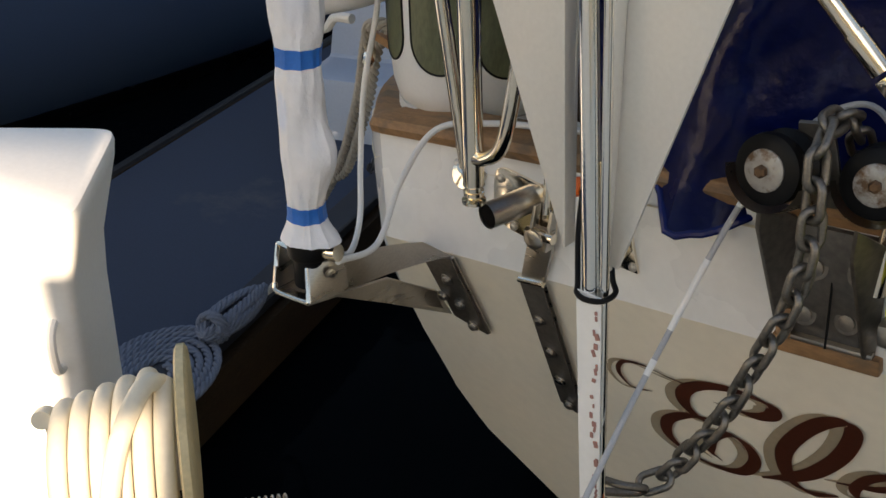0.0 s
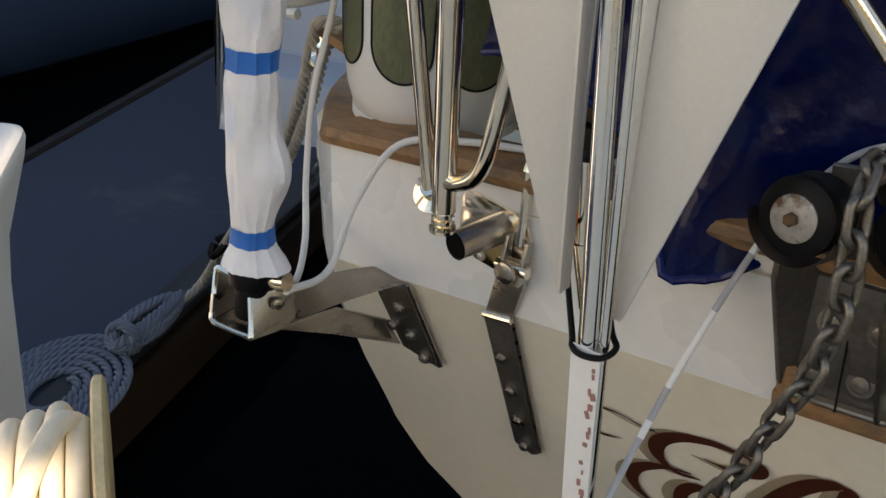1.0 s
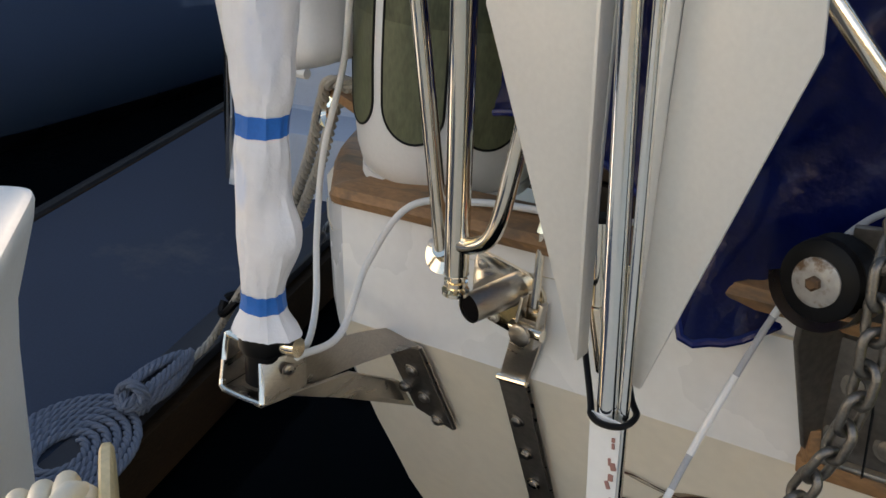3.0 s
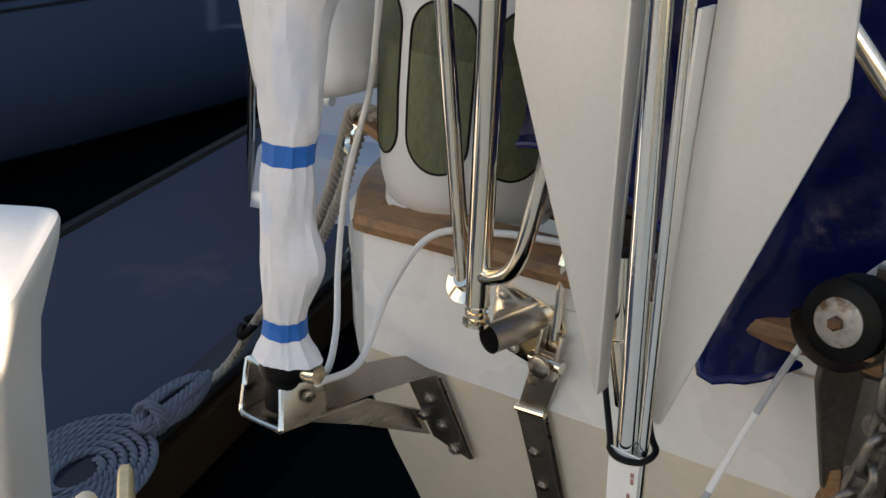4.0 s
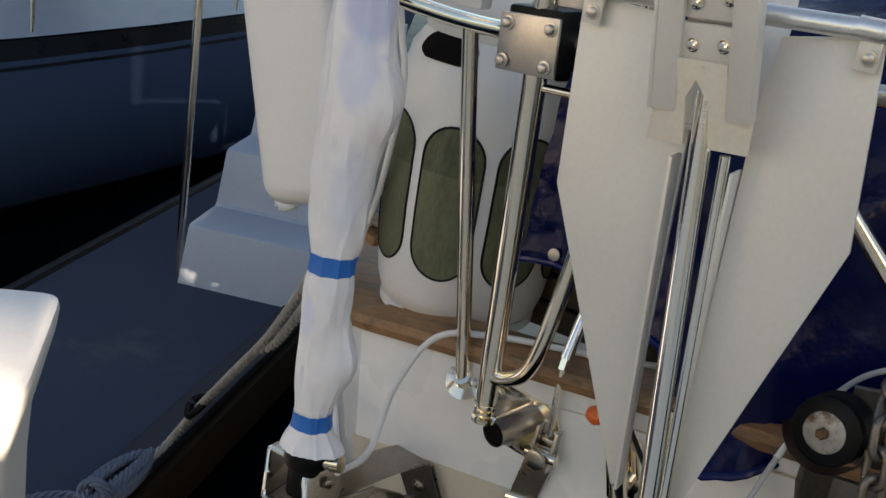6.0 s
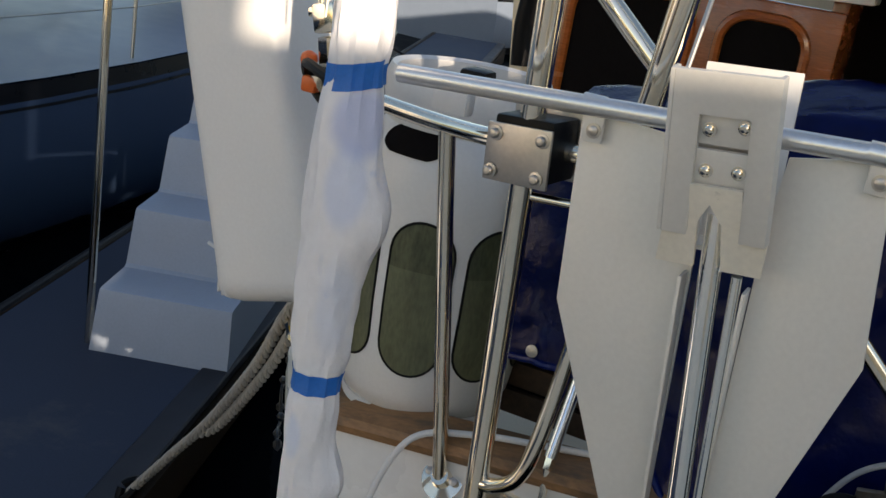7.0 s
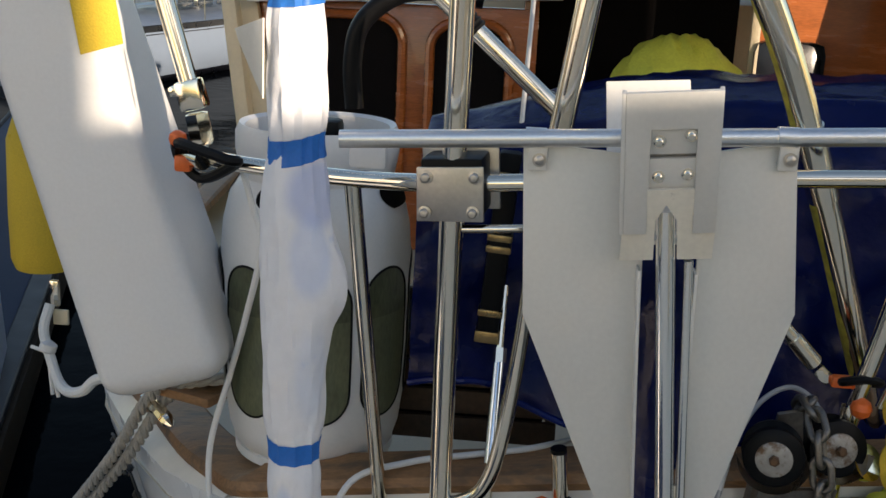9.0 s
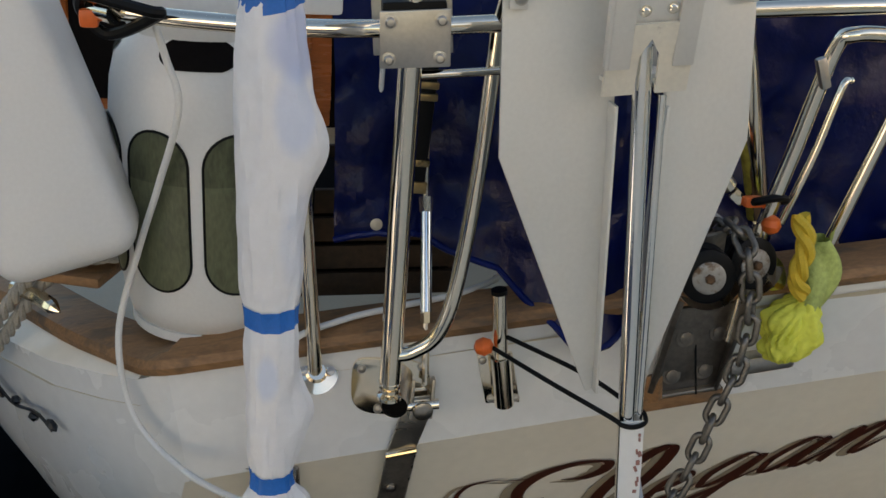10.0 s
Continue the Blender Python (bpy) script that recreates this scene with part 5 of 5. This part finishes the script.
part("coaming", box((-1.765, 3.225, 1.43), (0.10, 0.04, 0.84), axes((1, 0, 0.18), (-0.18, 0, 1)), 0.01), BEIGE, cabin)
part("top_trim", box((-1.30, 3.20, 1.86), (1.0, 0.16, 0.035), axes((1, 0, 0.05), (-0.05, 0, 1)), 0.01), GEL, cabin, "white top trim")
for x0, x1, z1 in ((-1.70, -1.31, 1.79), (-1.22, -0.96, 1.78)):
    # black sheet on the bulkhead in place of the shade beyond the arch
    part("arch_opening", plate(list(reversed(arch(x0, x1, 1.05, z1, 3.228, 0.09))), 0.02, 0.0), INNER, cabin, "black sheet for the shade in the arched opening")
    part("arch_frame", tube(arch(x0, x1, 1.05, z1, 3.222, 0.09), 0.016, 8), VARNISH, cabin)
# flat black sheet stands for the unlit space below decks
part("companionway", box((-0.55, 3.6, 1.6), (0.72, 0.05, 1.5), None, 0.01), INNER, cabin, "black sheet standing for the companionway's shade")
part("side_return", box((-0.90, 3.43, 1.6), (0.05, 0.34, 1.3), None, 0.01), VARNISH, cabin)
# unseen panel added above to keep the sun off the companionway
part("shade_panel", box((0.05, 3.2, 2.17), (2.2, 1.8, 0.05), None, 0.02), INNER, cabin, "unseen dark panel added overhead to shade the cabin")
part("panel", box((0.06, 3.3, 1.62), (0.50, 0.05, 1.09), None, 0.01), VARNISH, cabin)
part("panel_window", box((-0.08, 3.265, 1.66), (0.22, 0.02, 0.22), None, 0.04), NAVY, cabin, "dark blue cushion")
part("panel_trim", box((-0.19, 3.262, 1.75), (0.03, 0.02, 0.45), None, 0.006), BEIGE, cabin)
part("winch_block", box((0.38, 3.0, 1.75), (0.28, 0.05, 0.7), axes((1, 0, -0.15), (0.15, 0, 1)), 0.01), VARNISH, cabin)
part("edge_trim", tube([(0.42, 2.9, 1.45), (0.36, 2.9, 2.1)], 0.02, 10), BEIGE, cabin)
part("cabin_top", box((-0.8, 6.2, 1.62), (1.9, 4.9, 0.5), None, 0.06), BEIGE, cabin)

hose_bl = part("black_hose", tube(curve([(-1.20, 1.62, 1.72), (-1.205, 1.62, 1.80), (-1.19, 1.62, 1.87), (-1.13, 1.62, 1.92), (-1.06, 1.63, 1.93), (-0.98, 1.64, 1.92)], 8), 0.017, 14), BLACK, None, "curved black rubber hose behind the rail", at=(-1.2, 1.62, 1.72))
tagged(hose_bl, category="hose")
conn = part("hose_connector", box((-1.105, 1.17, 1.722), (0.052, 0.03, 0.034), None, 0.006), PLASTIC, None, "small white connector hung under the stock", at=(-1.105, 1.17, 1.705))
tagged(conn, category="connector")

helm = thing("cloth_cover", (-0.435, 3.20, 1.05), "yellow-green cloth cap over the steering wheel hub", "cloth")
bm = bmesh.new()
bmesh.ops.create_uvsphere(bm, u_segments=48, v_segments=24, radius=1)
for v in bm.verts:
    p = v.co.copy()
    f = 1 + 0.05 * noise.noise(p * 2.5) + 0.03 * noise.noise(p * 7) + 0.20 * abs(noise.noise(Vector((p.x * 4.2, p.y * 3, p.z * 0.7))))
    v.co = Vector((-0.425, 3.20, 1.635)) + Vector((0.175 * p.x * f * (1.12 - 0.25 * max(0, p.z)), 0.15 * p.y * f, (0.135 if p.z > 0 else 0.06) * p.z * f))
part("cap", bm, YELLOW, helm)
part("wheel_rim", tube([Vector((-0.43 + 0.21 * math.cos(a), 3.25, 1.53 + 0.19 * math.sin(a))) for a in (2 * math.pi * k / 40 for k in range(40))], 0.010, 10, cyclic=True), STEEL, helm)
part("pedestal", tube([(-0.435, 3.25, 1.05), (-0.435, 3.25, 1.6)], 0.06, 16), PED, helm)

# ---- gear on the after deck ----
adj = thing("stay_adjuster", (-0.93, 1.39, 1.38), "dark stay adjuster with worn brass bands behind the rail", "adjuster")
a0_, a1_ = V(-0.934, 1.386, 1.385), V(-0.912, 1.392, 1.70)
part("body", box(a0_.lerp(a1_, 0.5), (0.036, 0.034, 0.315), axes((1, 0, -0.07), a1_ - a0_), 0.007), BLACK, adj, "black rectangular body")
for k, h in ((0.03, 0.020), (0.16, 0.012), (0.50, 0.012), (0.56, 0.012), (0.86, 0.024)):
    part("band", box(a0_.lerp(a1_, k), (0.041, 0.039, h), axes((1, 0, -0.07), a1_ - a0_), 0.003), BRASS, adj, "worn brass band")
part("loop", tube(curve([(-0.975, 1.40, 1.69), (-0.985, 1.41, 1.60), (-0.985, 1.41, 1.48), (-0.965, 1.41, 1.40), (-0.945, 1.40, 1.37)], 8), 0.0042, 8), LINE, adj, "thin white cord")
crate = thing("storage_crate", (-0.98, 1.75, 1.09), "dark brown slatted wooden crate on the after deck", "crate")
CRM = mat("brown_crate", (0.07, 0.042, 0.024), 0.7, var=0.35)
for k in range(4):
    part("slat", box((-0.98, 1.60, 1.125 + 0.055 * k), (0.36, 0.014, 0.046), None, 0.003), CRM, crate)
for x in (-1.15, -0.81):
    part("side", box((x, 1.75, 1.2), (0.014, 0.29, 0.21), None, 0.003), CRM, crate)
# shadow-black block added to darken the gaps between the slats
part("liner", box((-0.98, 1.755, 1.195), (0.31, 0.26, 0.18), None, 0.01), INNER, crate)
part("back", box((-0.98, 1.90, 1.2), (0.35, 0.014, 0.21), None, 0.003), CRM, crate)
drum = thing("yellow_float", (-1.83, 1.75, 1.335), "yellow plastic float hung outside the rail by a strap", "float")
part("body", spin([(0.03, 0), (0.058, 0.008), (0.066, 0.03), (0.068, 0.12), (0.066, 0.27), (0.05, 0.32), (0.02, 0.335)], (-1.85, 1.75, 1.335), (0.02, 0, 1), 28), STRAPY, drum)
part("seam", tube([(-1.885, 1.705, 1.36), (-1.885, 1.705, 1.62)], 0.004, 8), STRAPY, drum)
part("clip", box((-1.822, 1.725, 1.295), (0.018, 0.012, 0.055), None, 0.004), STEEL, drum, "small steel snap clip")
part("tag", box((-1.805, 1.71, 1.25), (0.032, 0.008, 0.032), None, 0.003), BEIGE, drum, "pale yellow tag")
part("hanging_cord", tube([(-1.85, 1.75, 1.66), (-1.61, 1.50, 1.75)], 0.004, 8), LINE, drum)
fl_line = thing("strap_loop", (-1.70, 1.60, 1.16), "knotted white strap loop hanging at the quarter", "strap")
part("strap", tube(curve([(-1.822, 1.70, 1.28), (-1.829, 1.68, 1.231), (-1.808, 1.66, 1.178), (-1.785, 1.64, 1.14), (-1.756, 1.62, 1.128), (-1.72, 1.605, 1.14), (-1.69, 1.60, 1.168), (-1.64, 1.60, 1.175)], 6), 0.0105, 10), LINE, fl_line)
part("knot", spin([(0.004, -0.014), (0.017, -0.006), (0.017, 0.008), (0.004, 0.015)], (-1.815, 1.665, 1.20), (0.3, 0.2, 1), 12), LINE, fl_line)
for dx, dz in ((-0.035, 0.0), (0.004, -0.10), (0.016, -0.105)):
    part("tail", tube([(-1.815, 1.665, 1.19), (-1.815 + dx, 1.665, 1.20 + dz)], 0.004, 8), LINE, fl_line)

# ---- name on the transom, painted script with a drop shadow ----
LET = {
    "E": [([(-0.752, 0.743), (-0.795, 0.731), (-0.815, 0.762), (-0.800, 0.797), (-0.760, 0.811), (-0.715, 0.806), (-0.668, 0.806)], 0.005),
          ([(-0.613, 0.794), (-0.569, 0.794), (-0.535, 0.813), (-0.530, 0.838), (-0.558, 0.846), (-0.603, 0.842), (-0.654, 0.819), (-0.687, 0.783), (-0.690, 0.744), (-0.662, 0.720), (-0.619, 0.729)], 0.014),
          ([(-0.634, 0.735), (-0.688, 0.714), (-0.732, 0.673), (-0.740, 0.624), (-0.710, 0.593), (-0.656, 0.583), (-0.600, 0.604), (-0.572, 0.658), (-0.584, 0.698), (-0.616, 0.708), (-0.648, 0.675), (-0.656, 0.630), (-0.636, 0.613)], 0.012)],
    "l": [([(-0.562, 0.616), (-0.513, 0.653), (-0.465, 0.706), (-0.424, 0.781), (-0.405, 0.850), (-0.415, 0.874), (-0.450, 0.852), (-0.489, 0.795), (-0.518, 0.722), (-0.512, 0.655), (-0.477, 0.634), (-0.429, 0.660)], 0.015)],
    "e": [([(-0.010, 0.030), (0.040, 0.045), (0.062, 0.070), (0.045, 0.088), (0.020, 0.062), (0.018, 0.020), (0.045, 0.004), (0.095, 0.035)], 0.010)],
    "g": [([(0.075, 0.075), (0.045, 0.088), (0.012, 0.050), (0.020, 0.010), (0.050, 0.020), (0.080, 0.075), (0.065, 0.0), (0.045, -0.060), (0.010, -0.075), (0.0, -0.050), (0.050, -0.010), (0.110, 0.035)], 0.010)],
    "a": [([(0.078, 0.075), (0.045, 0.088), (0.012, 0.050), (0.020, 0.010), (0.050, 0.020), (0.082, 0.080), (0.070, 0.020), (0.085, 0.006), (0.120, 0.040)], 0.010)],
    "n": [([(0.0, 0.030), (0.030, 0.085), (0.022, 0.0), (0.035, 0.050), (0.070, 0.088), (0.080, 0.070), (0.070, 0.015), (0.085, 0.005), (0.120, 0.040)], 0.010)],
}
# letter, origin along and up the transom, size, slant, baseline's rise
SET = (("E", 0, 0, 1, 0, 0), ("l", 0, 0, 1, 0, 0), ("e", -0.432, 0.668, 1.15, 0.35, 0.2), ("g", -0.325, 0.700, 1.25, 0.40, 0.2), ("a", -0.200, 0.732, 1.25, 0.40, 0.2), ("n", -0.072, 0.762, 1.25, 0.40, 0.2))
def ribbon(pts, w, shift, out, bm):
    """A brush stroke on the transom, thick where it runs steeply."""
    P = curve([Vector((a, b, 0)) for a, b in pts], 9)
    rowsr = []
    for i, p in enumerate(P):
        t = (P[min(i + 1, len(P) - 1)] - P[max(i - 1, 0)]).normalized()
        nn = Vector((-t.y, t.x, 0))
        u = i / (len(P) - 1)
        ww = w * (0.25 + 0.75 * abs(t.y * 0.95 + t.x * 0.2) ** 1.2) * min(1, 0.2 + 7 * u, 0.2 + 7 * (1 - u))
        row = []
        for sd in (-1, 1):
            q = p + nn * (ww * sd)
            x, z = q.x + shift[0], q.y + shift[1]
            row.append(Vector((x, transom(x, z) - out, z - out * 0.4)))
        rowsr.append(row)
    return grid(rowsr, bm)
lettering = thing("lettering", (-0.3, 1.36, 0.78), "brown script boat name with taupe shadow on the transom", "lettering")
for ch, x0, z0, size, slant, rise in SET:
    strokes = [([(x0 + size * (a + slant * b), z0 + size * (b + rise * a)) for a, b in pts], w) for pts, w in LET[ch]]
    for name, m_, shift, out in (("letter_shadow", TAUPE, (-0.021, -0.008), 0.0022), ("letter", BROWN, (0.0, 0.0), 0.0036)):
        bm = bmesh.new()
        for pts, w in strokes:
            ribbon(pts, w, shift, out, bm)
        part(name, bm, m_, lettering)
# vine ornament on the port hull side
vine = thing("ornament", (-1.5, 1.5, 0.85), "dark painted vine ornament on the hull side", "ornament")
def hull_pt(q, z, out=0.004):
    """A point on the port side, q metres forward of the quarter."""
    x = XC - half_at(z) - 0.004
    for (xa, ya, za), (xb, yb, zb) in zip(ST, ST[1:]):
        if q <= yb:
            u = (q - ya) / (yb - ya)
            dx, dy = xa + (xb - xa) * u, ya + (yb - ya) * u
            break
    return Vector((x - dx * (0.6 + 0.4 * (z + 0.4) / 1.4) - out, transom(x, z) + dy - out, z - 0.1 * dy))
vp = [hull_pt(0.22 + 0.022 * k, 0.885 + 0.016 * math.sin(k * 0.7) + 0.001 * k, 0.006) for k in range(24)]
part("stem", tube(vp, 0.0035, 6), NAVY, vine)
for k in range(0, 24, 3):
    d = (vp[min(k + 1, 23)] - vp[max(k - 1, 0)]).normalized()
    c = vp[k] + Vector((0, 0, 0.012 * (-1) ** k))
    part("leaf", tube([c - d * 0.016, c - d * 0.006, c + d * 0.006, c + d * 0.016], [0.001, 0.009, 0.009, 0.001], 6), NAVY, vine)

# ---- neighbouring boats ----
def hull_rows(L, B, F, rise=0.35):
    """Half-breadth stations of a simple yacht hull, bow towards +y."""
    out = []
    for j in range(17):
        s = j / 16
        b = B / 2 * min(1, (0.72 + 0.55 * s) if s < 0.5 else 1) * (1 - max(0, (s - 0.45) / 0.55) ** 2.2)
        zt = F * (0.92 + rise * max(0, s - 0.3) ** 1.5)
        out.append((s * L, max(0.01, b), zt))
    return out
def yacht(name, at, heading, L, B, F, hullm, label, cabin_h=0.42, rise=0.35, aft=0.28, fore=0.26):
    t = thing(name, at, label, "boat", "moored boats")
    M_ = Matrix.Translation(at) @ Matrix.Rotation(radians(heading), 4, "Z")
    st = hull_rows(L, B, F, rise)
    def sec_pts(y, b, zt):
        half = [(b, zt), (b * 1.0, zt - 0.10), (b * 0.99, zt * 0.6), (b * 0.95, zt * 0.3), (b * 0.86, 0.12), (b * 0.80, 0.0), (b * 0.6, -0.3)]
        return half
    def strip(a, c):
        bm = bmesh.new()
        for s in (-1, 1):
            grid([[M_ @ Vector((s * p[0], y + (0.25 * (1 - p[1] / F) if y < 0.01 else 0) - (0.5 * (1 - p[1] / zt) if y > L * 0.9 else 0), p[1])) for p in sec_pts(y, b, zt)[a:c]] for y, b, zt in st], bm)
        return bm
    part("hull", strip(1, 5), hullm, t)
    part("sheer_stripe", strip(0, 2), NAVY, t, "black sheer stripe")
    part("boot_top", strip(4, 7), NAVY, t)
    bm = bmesh.new()
    for s in (-1, 1):
        grid([[M_ @ Vector((s * (b + 0.004), y, zt - d)) for d in (0.128, 0.145)] for y, b, zt in st[1:-1]], bm)
    part("pin_stripe", bm, NAVY, t, "thin black stripe below the sheer")
    bm = grid([[M_ @ Vector((-b, y, zt + 0.01)), M_ @ Vector((-b * 0.5, y, zt + 0.05)), M_ @ Vector((0, y, zt + 0.07)), M_ @ Vector((b * 0.5, y, zt + 0.05)), M_ @ Vector((b, y, zt + 0.01))] for y, b, zt in st])
    part("deck", bm, SHADEW, t)
    sp0 = sec_pts(*st[0])
    vs = [M_ @ Vector((p[0], 0.25 * (1 - p[1] / F), p[1])) for p in sp0] + [M_ @ Vector((-p[0], 0.25 * (1 - p[1] / F), p[1])) for p in sp0[::-1]]
    bm = bmesh.new()
    bm.faces.new([bm.verts.new(v) for v in vs])
    part("transom", bm, hullm, t)
    z0 = F * 0.97
    cab = part("cabin", plate([M_ @ Vector((B * 0.30, L * aft, z0 + cabin_h)), M_ @ Vector((-B * 0.30, L * aft, z0 + cabin_h)), M_ @ Vector((-B * fore, L * (aft + 0.38), z0 + cabin_h * 0.9)), M_ @ Vector((B * fore, L * (aft + 0.38), z0 + cabin_h * 0.9))], cabin_h, 0.04), SHADEW, t)
    for s in (-1, 1):
        for k in range(4):
            u = 0.04 + 0.085 * k
            yy = L * (aft + u)
            xx = s * (B * (0.30 - (0.30 - fore) * u / 0.38) + 0.006)
            part("window", box(M_ @ Vector((xx - s * 0.002, yy, z0 + cabin_h * 0.58)), (0.02, L * 0.06, cabin_h * 0.42), M_.to_3x3(), 0.008), GLASS, cab)
    for s in (-1, 1):
        pts = []
        for j in range(1, 16, 2):
            y, b, zt = st[j]
            base = M_ @ Vector((s * (b - 0.06), y, zt + 0.02))
            part("stanchion", tube([base, base + Vector((0, 0, 0.6))], 0.012, 8), STEEL, t)
            pts.append(base + Vector((0, 0, 0.6)))
        part("lifeline", tube(pts, 0.005, 6), DULL, t)
        part("lifeline", tube([p - Vector((0, 0, 0.3)) for p in pts], 0.005, 6), DULL, t)
    part("mast", tube([M_ @ Vector((0, L * 0.55, z0)), M_ @ Vector((0, L * 0.55, z0 + L * 1.2))], 0.08, 12), ALU, t)
    part("boom", tube([M_ @ Vector((0, L * 0.54, z0 + 1.1)), M_ @ Vector((0, L * 0.12, z0 + 1.15))], 0.07, 12), ALU, t)
    part("sail_cover", tube([M_ @ Vector((0, L * 0.53, z0 + 1.28)), M_ @ Vector((0, L * 0.3, z0 + 1.25)), M_ @ Vector((0, L * 0.13, z0 + 1.22))], [0.15, 0.13, 0.08], 12), TARP, t)
    return t
neighbour = yacht("sailing_boat", (-6.55, -3.7, -0.32), -2, 12.5, 3.3, 1.12, HULLB, "pale blue-grey sailing boat, hull darkened for shade, with black sheer stripe and navy canvas", 0.85, 0.17, 0.41, 0.22)
DARKCANVAS = mat("navy_canvas", (0.022, 0.026, 0.085), 0.8, var=0.25, scale=6, fine=90, bump=0.2)
# furled navy canvas and a small canopy near its end
part("furled_canvas", tube(curve([(-6.17, 8.45, 0.84), (-6.16, 8.44, 1.05), (-6.19, 8.42, 1.4), (-6.24, 8.36, 2.0), (-6.30, 8.30, 2.7)], 4), [0.07 + 0.075 * min(1, k / 5) for k in range(17)], 16), DARKCANVAS, neighbour, "furled navy canvas")
part("canopy", box((-6.78, 8.0, 1.46), (0.95, 1.0, 0.62), None, 0.09), DARKCANVAS, neighbour, "navy canvas canopy")
for px, py in ((-6.40, 7.62), (-6.34, 8.35), (-7.15, 8.4)):
    part("canopy_pole", tube([(px, py, 0.80), (px, py, 1.30)], 0.016, 8), STEEL, neighbour)
part("locker", box((-6.82, 8.05, 0.93), (0.45, 0.30, 0.28), None, 0.02), SHADEW, neighbour)
part("coaming", box((-6.50, 7.95, 0.86), (0.06, 0.75, 0.12), None, 0.015), FASCIA, neighbour, "dark timber coaming")
part("mooring_line", tube(curve([(-6.14, 8.62, 0.88), (-5.7, 8.9, 0.62), (-5.0, 9.3, 0.30)], 6), 0.011, 8), DARKRUB, neighbour, "dark mooring line")
yacht("sailing_boat", (-8.3, 15.5, -0.32), -8, 10.0, 3.0, 1.05, SHADEW, "white sailing boat moored farther along the pier, coloured as in shade")
yacht("sailing_boat", (4.4, 4.5, -0.32), 4, 11.0, 3.2, 1.25, GEL, "white sailing boat moored on the far side")
yacht("sailing_boat", (-2.5, 24.0, -0.32), 80, 10.0, 3.0, 1.1, GEL, "white sailing boat lying across the channel")

# ---- far shore, and unseen walls added behind the camera to shape the light ----
shore = part("backdrop", box((0, 70, 1.0), (260, 6, 3.0), None, 0.1), CONC)
tagged(shore, "distant grey quay across the harbour", "quay", kind="structure")
# out-of-view dock, kept pale to throw light onto the transom and tubes
main_dock = part("floor", box((1.55, -4.6, -0.068), (11.9, 9.6, 0.12), None, 0.012), mat("pale_bounce_planks", (0.68, 0.61, 0.50), 0.75, var=0.2, scale=4, fine=60, bump=0.3))
tagged(main_dock, "unseen main dock under the camera, made pale to bounce light", "dock", kind="structure")
SH = Vector((sun_from.x, sun_from.y, 0)).normalized()
SP = Vector((-SH.y, SH.x, 0))            # across the sunlight
if SP.x < 0:
    SP.negate()
def shade_wall(name, p0, p1, dist, shadow_z):
    """An unseen wall added to keep the low sun off the stern up to shadow_z there."""
    h = shadow_z + dist * math.tan(SUN_EL)
    c = SP * ((p0 + p1) / 2) + SH * (dist - 1.55) + Vector((0, 0, h / 2))
    w = part(name, box(c, (p1 - p0, 0.3, h), axes(SP, (0, 0, 1)), 0.01), WARMW)
    return tagged(w, "unseen wall added behind the camera to block the sun", "wall", kind="structure")
def gap_wall(name, p0, p1, dist, z0, z1):
    """An added unseen upper wall from z0 to z1, over an opening that lets sun through."""
    k = dist * math.tan(SUN_EL)
    c = SP * ((p0 + p1) / 2) + SH * (dist - 1.55) + Vector((0, 0, (z0 + z1) / 2 + k))
    w = part(name, box(c, (p1 - p0, 0.3, z1 - z0), axes(SP, (0, 0, 1)), 0.01), WARMW)
    return tagged(w, "unseen wall added above a sun gap behind the camera", "wall", kind="structure")
shade_wall("wall_south", -0.345, 0.50, 5.5, 1.77)
shade_wall("wall_south_pier", -0.69, -0.65, 5.5, 2.7)
shade_wall("wall_south_pier_sill", -0.65, -0.47, 5.5, 0.50)
gap_wall("wall_south_pier_lintel", -0.65, -0.47, 5.5, 0.79, 2.7)
shade_wall("wall_south_pier_end", -0.47, -0.345, 5.5, 2.7)
shade_wall("wall_south_sill", -1.075, -0.80, 5.5, 0.0)
shade_wall("wall_south_step", -0.80, -0.69, 5.5, 0.83)
gap_wall("wall_south_lintel", -1.075, -0.69, 5.5, 1.10, 3.3)
shade_wall("wall_south_west", -9.0, -1.075, 13.0, 3.5)
shade_wall("wall_south_mid", 0.40, 1.95, 9.0, 2.7)
shade_wall("wall_south_east", 1.95, 7.0, 9.0, 1.75)
# pale reflector wall, out of view, that brightens the stern and its metal
west = part("bounce_wall_west", box((-9.5, -8.0, 2.4), (0.3, 11.0, 5.4), None, 0.01), PED)
tagged(west, "unseen pale wall added beyond the dock to bounce sunlight", "wall", kind="structure")
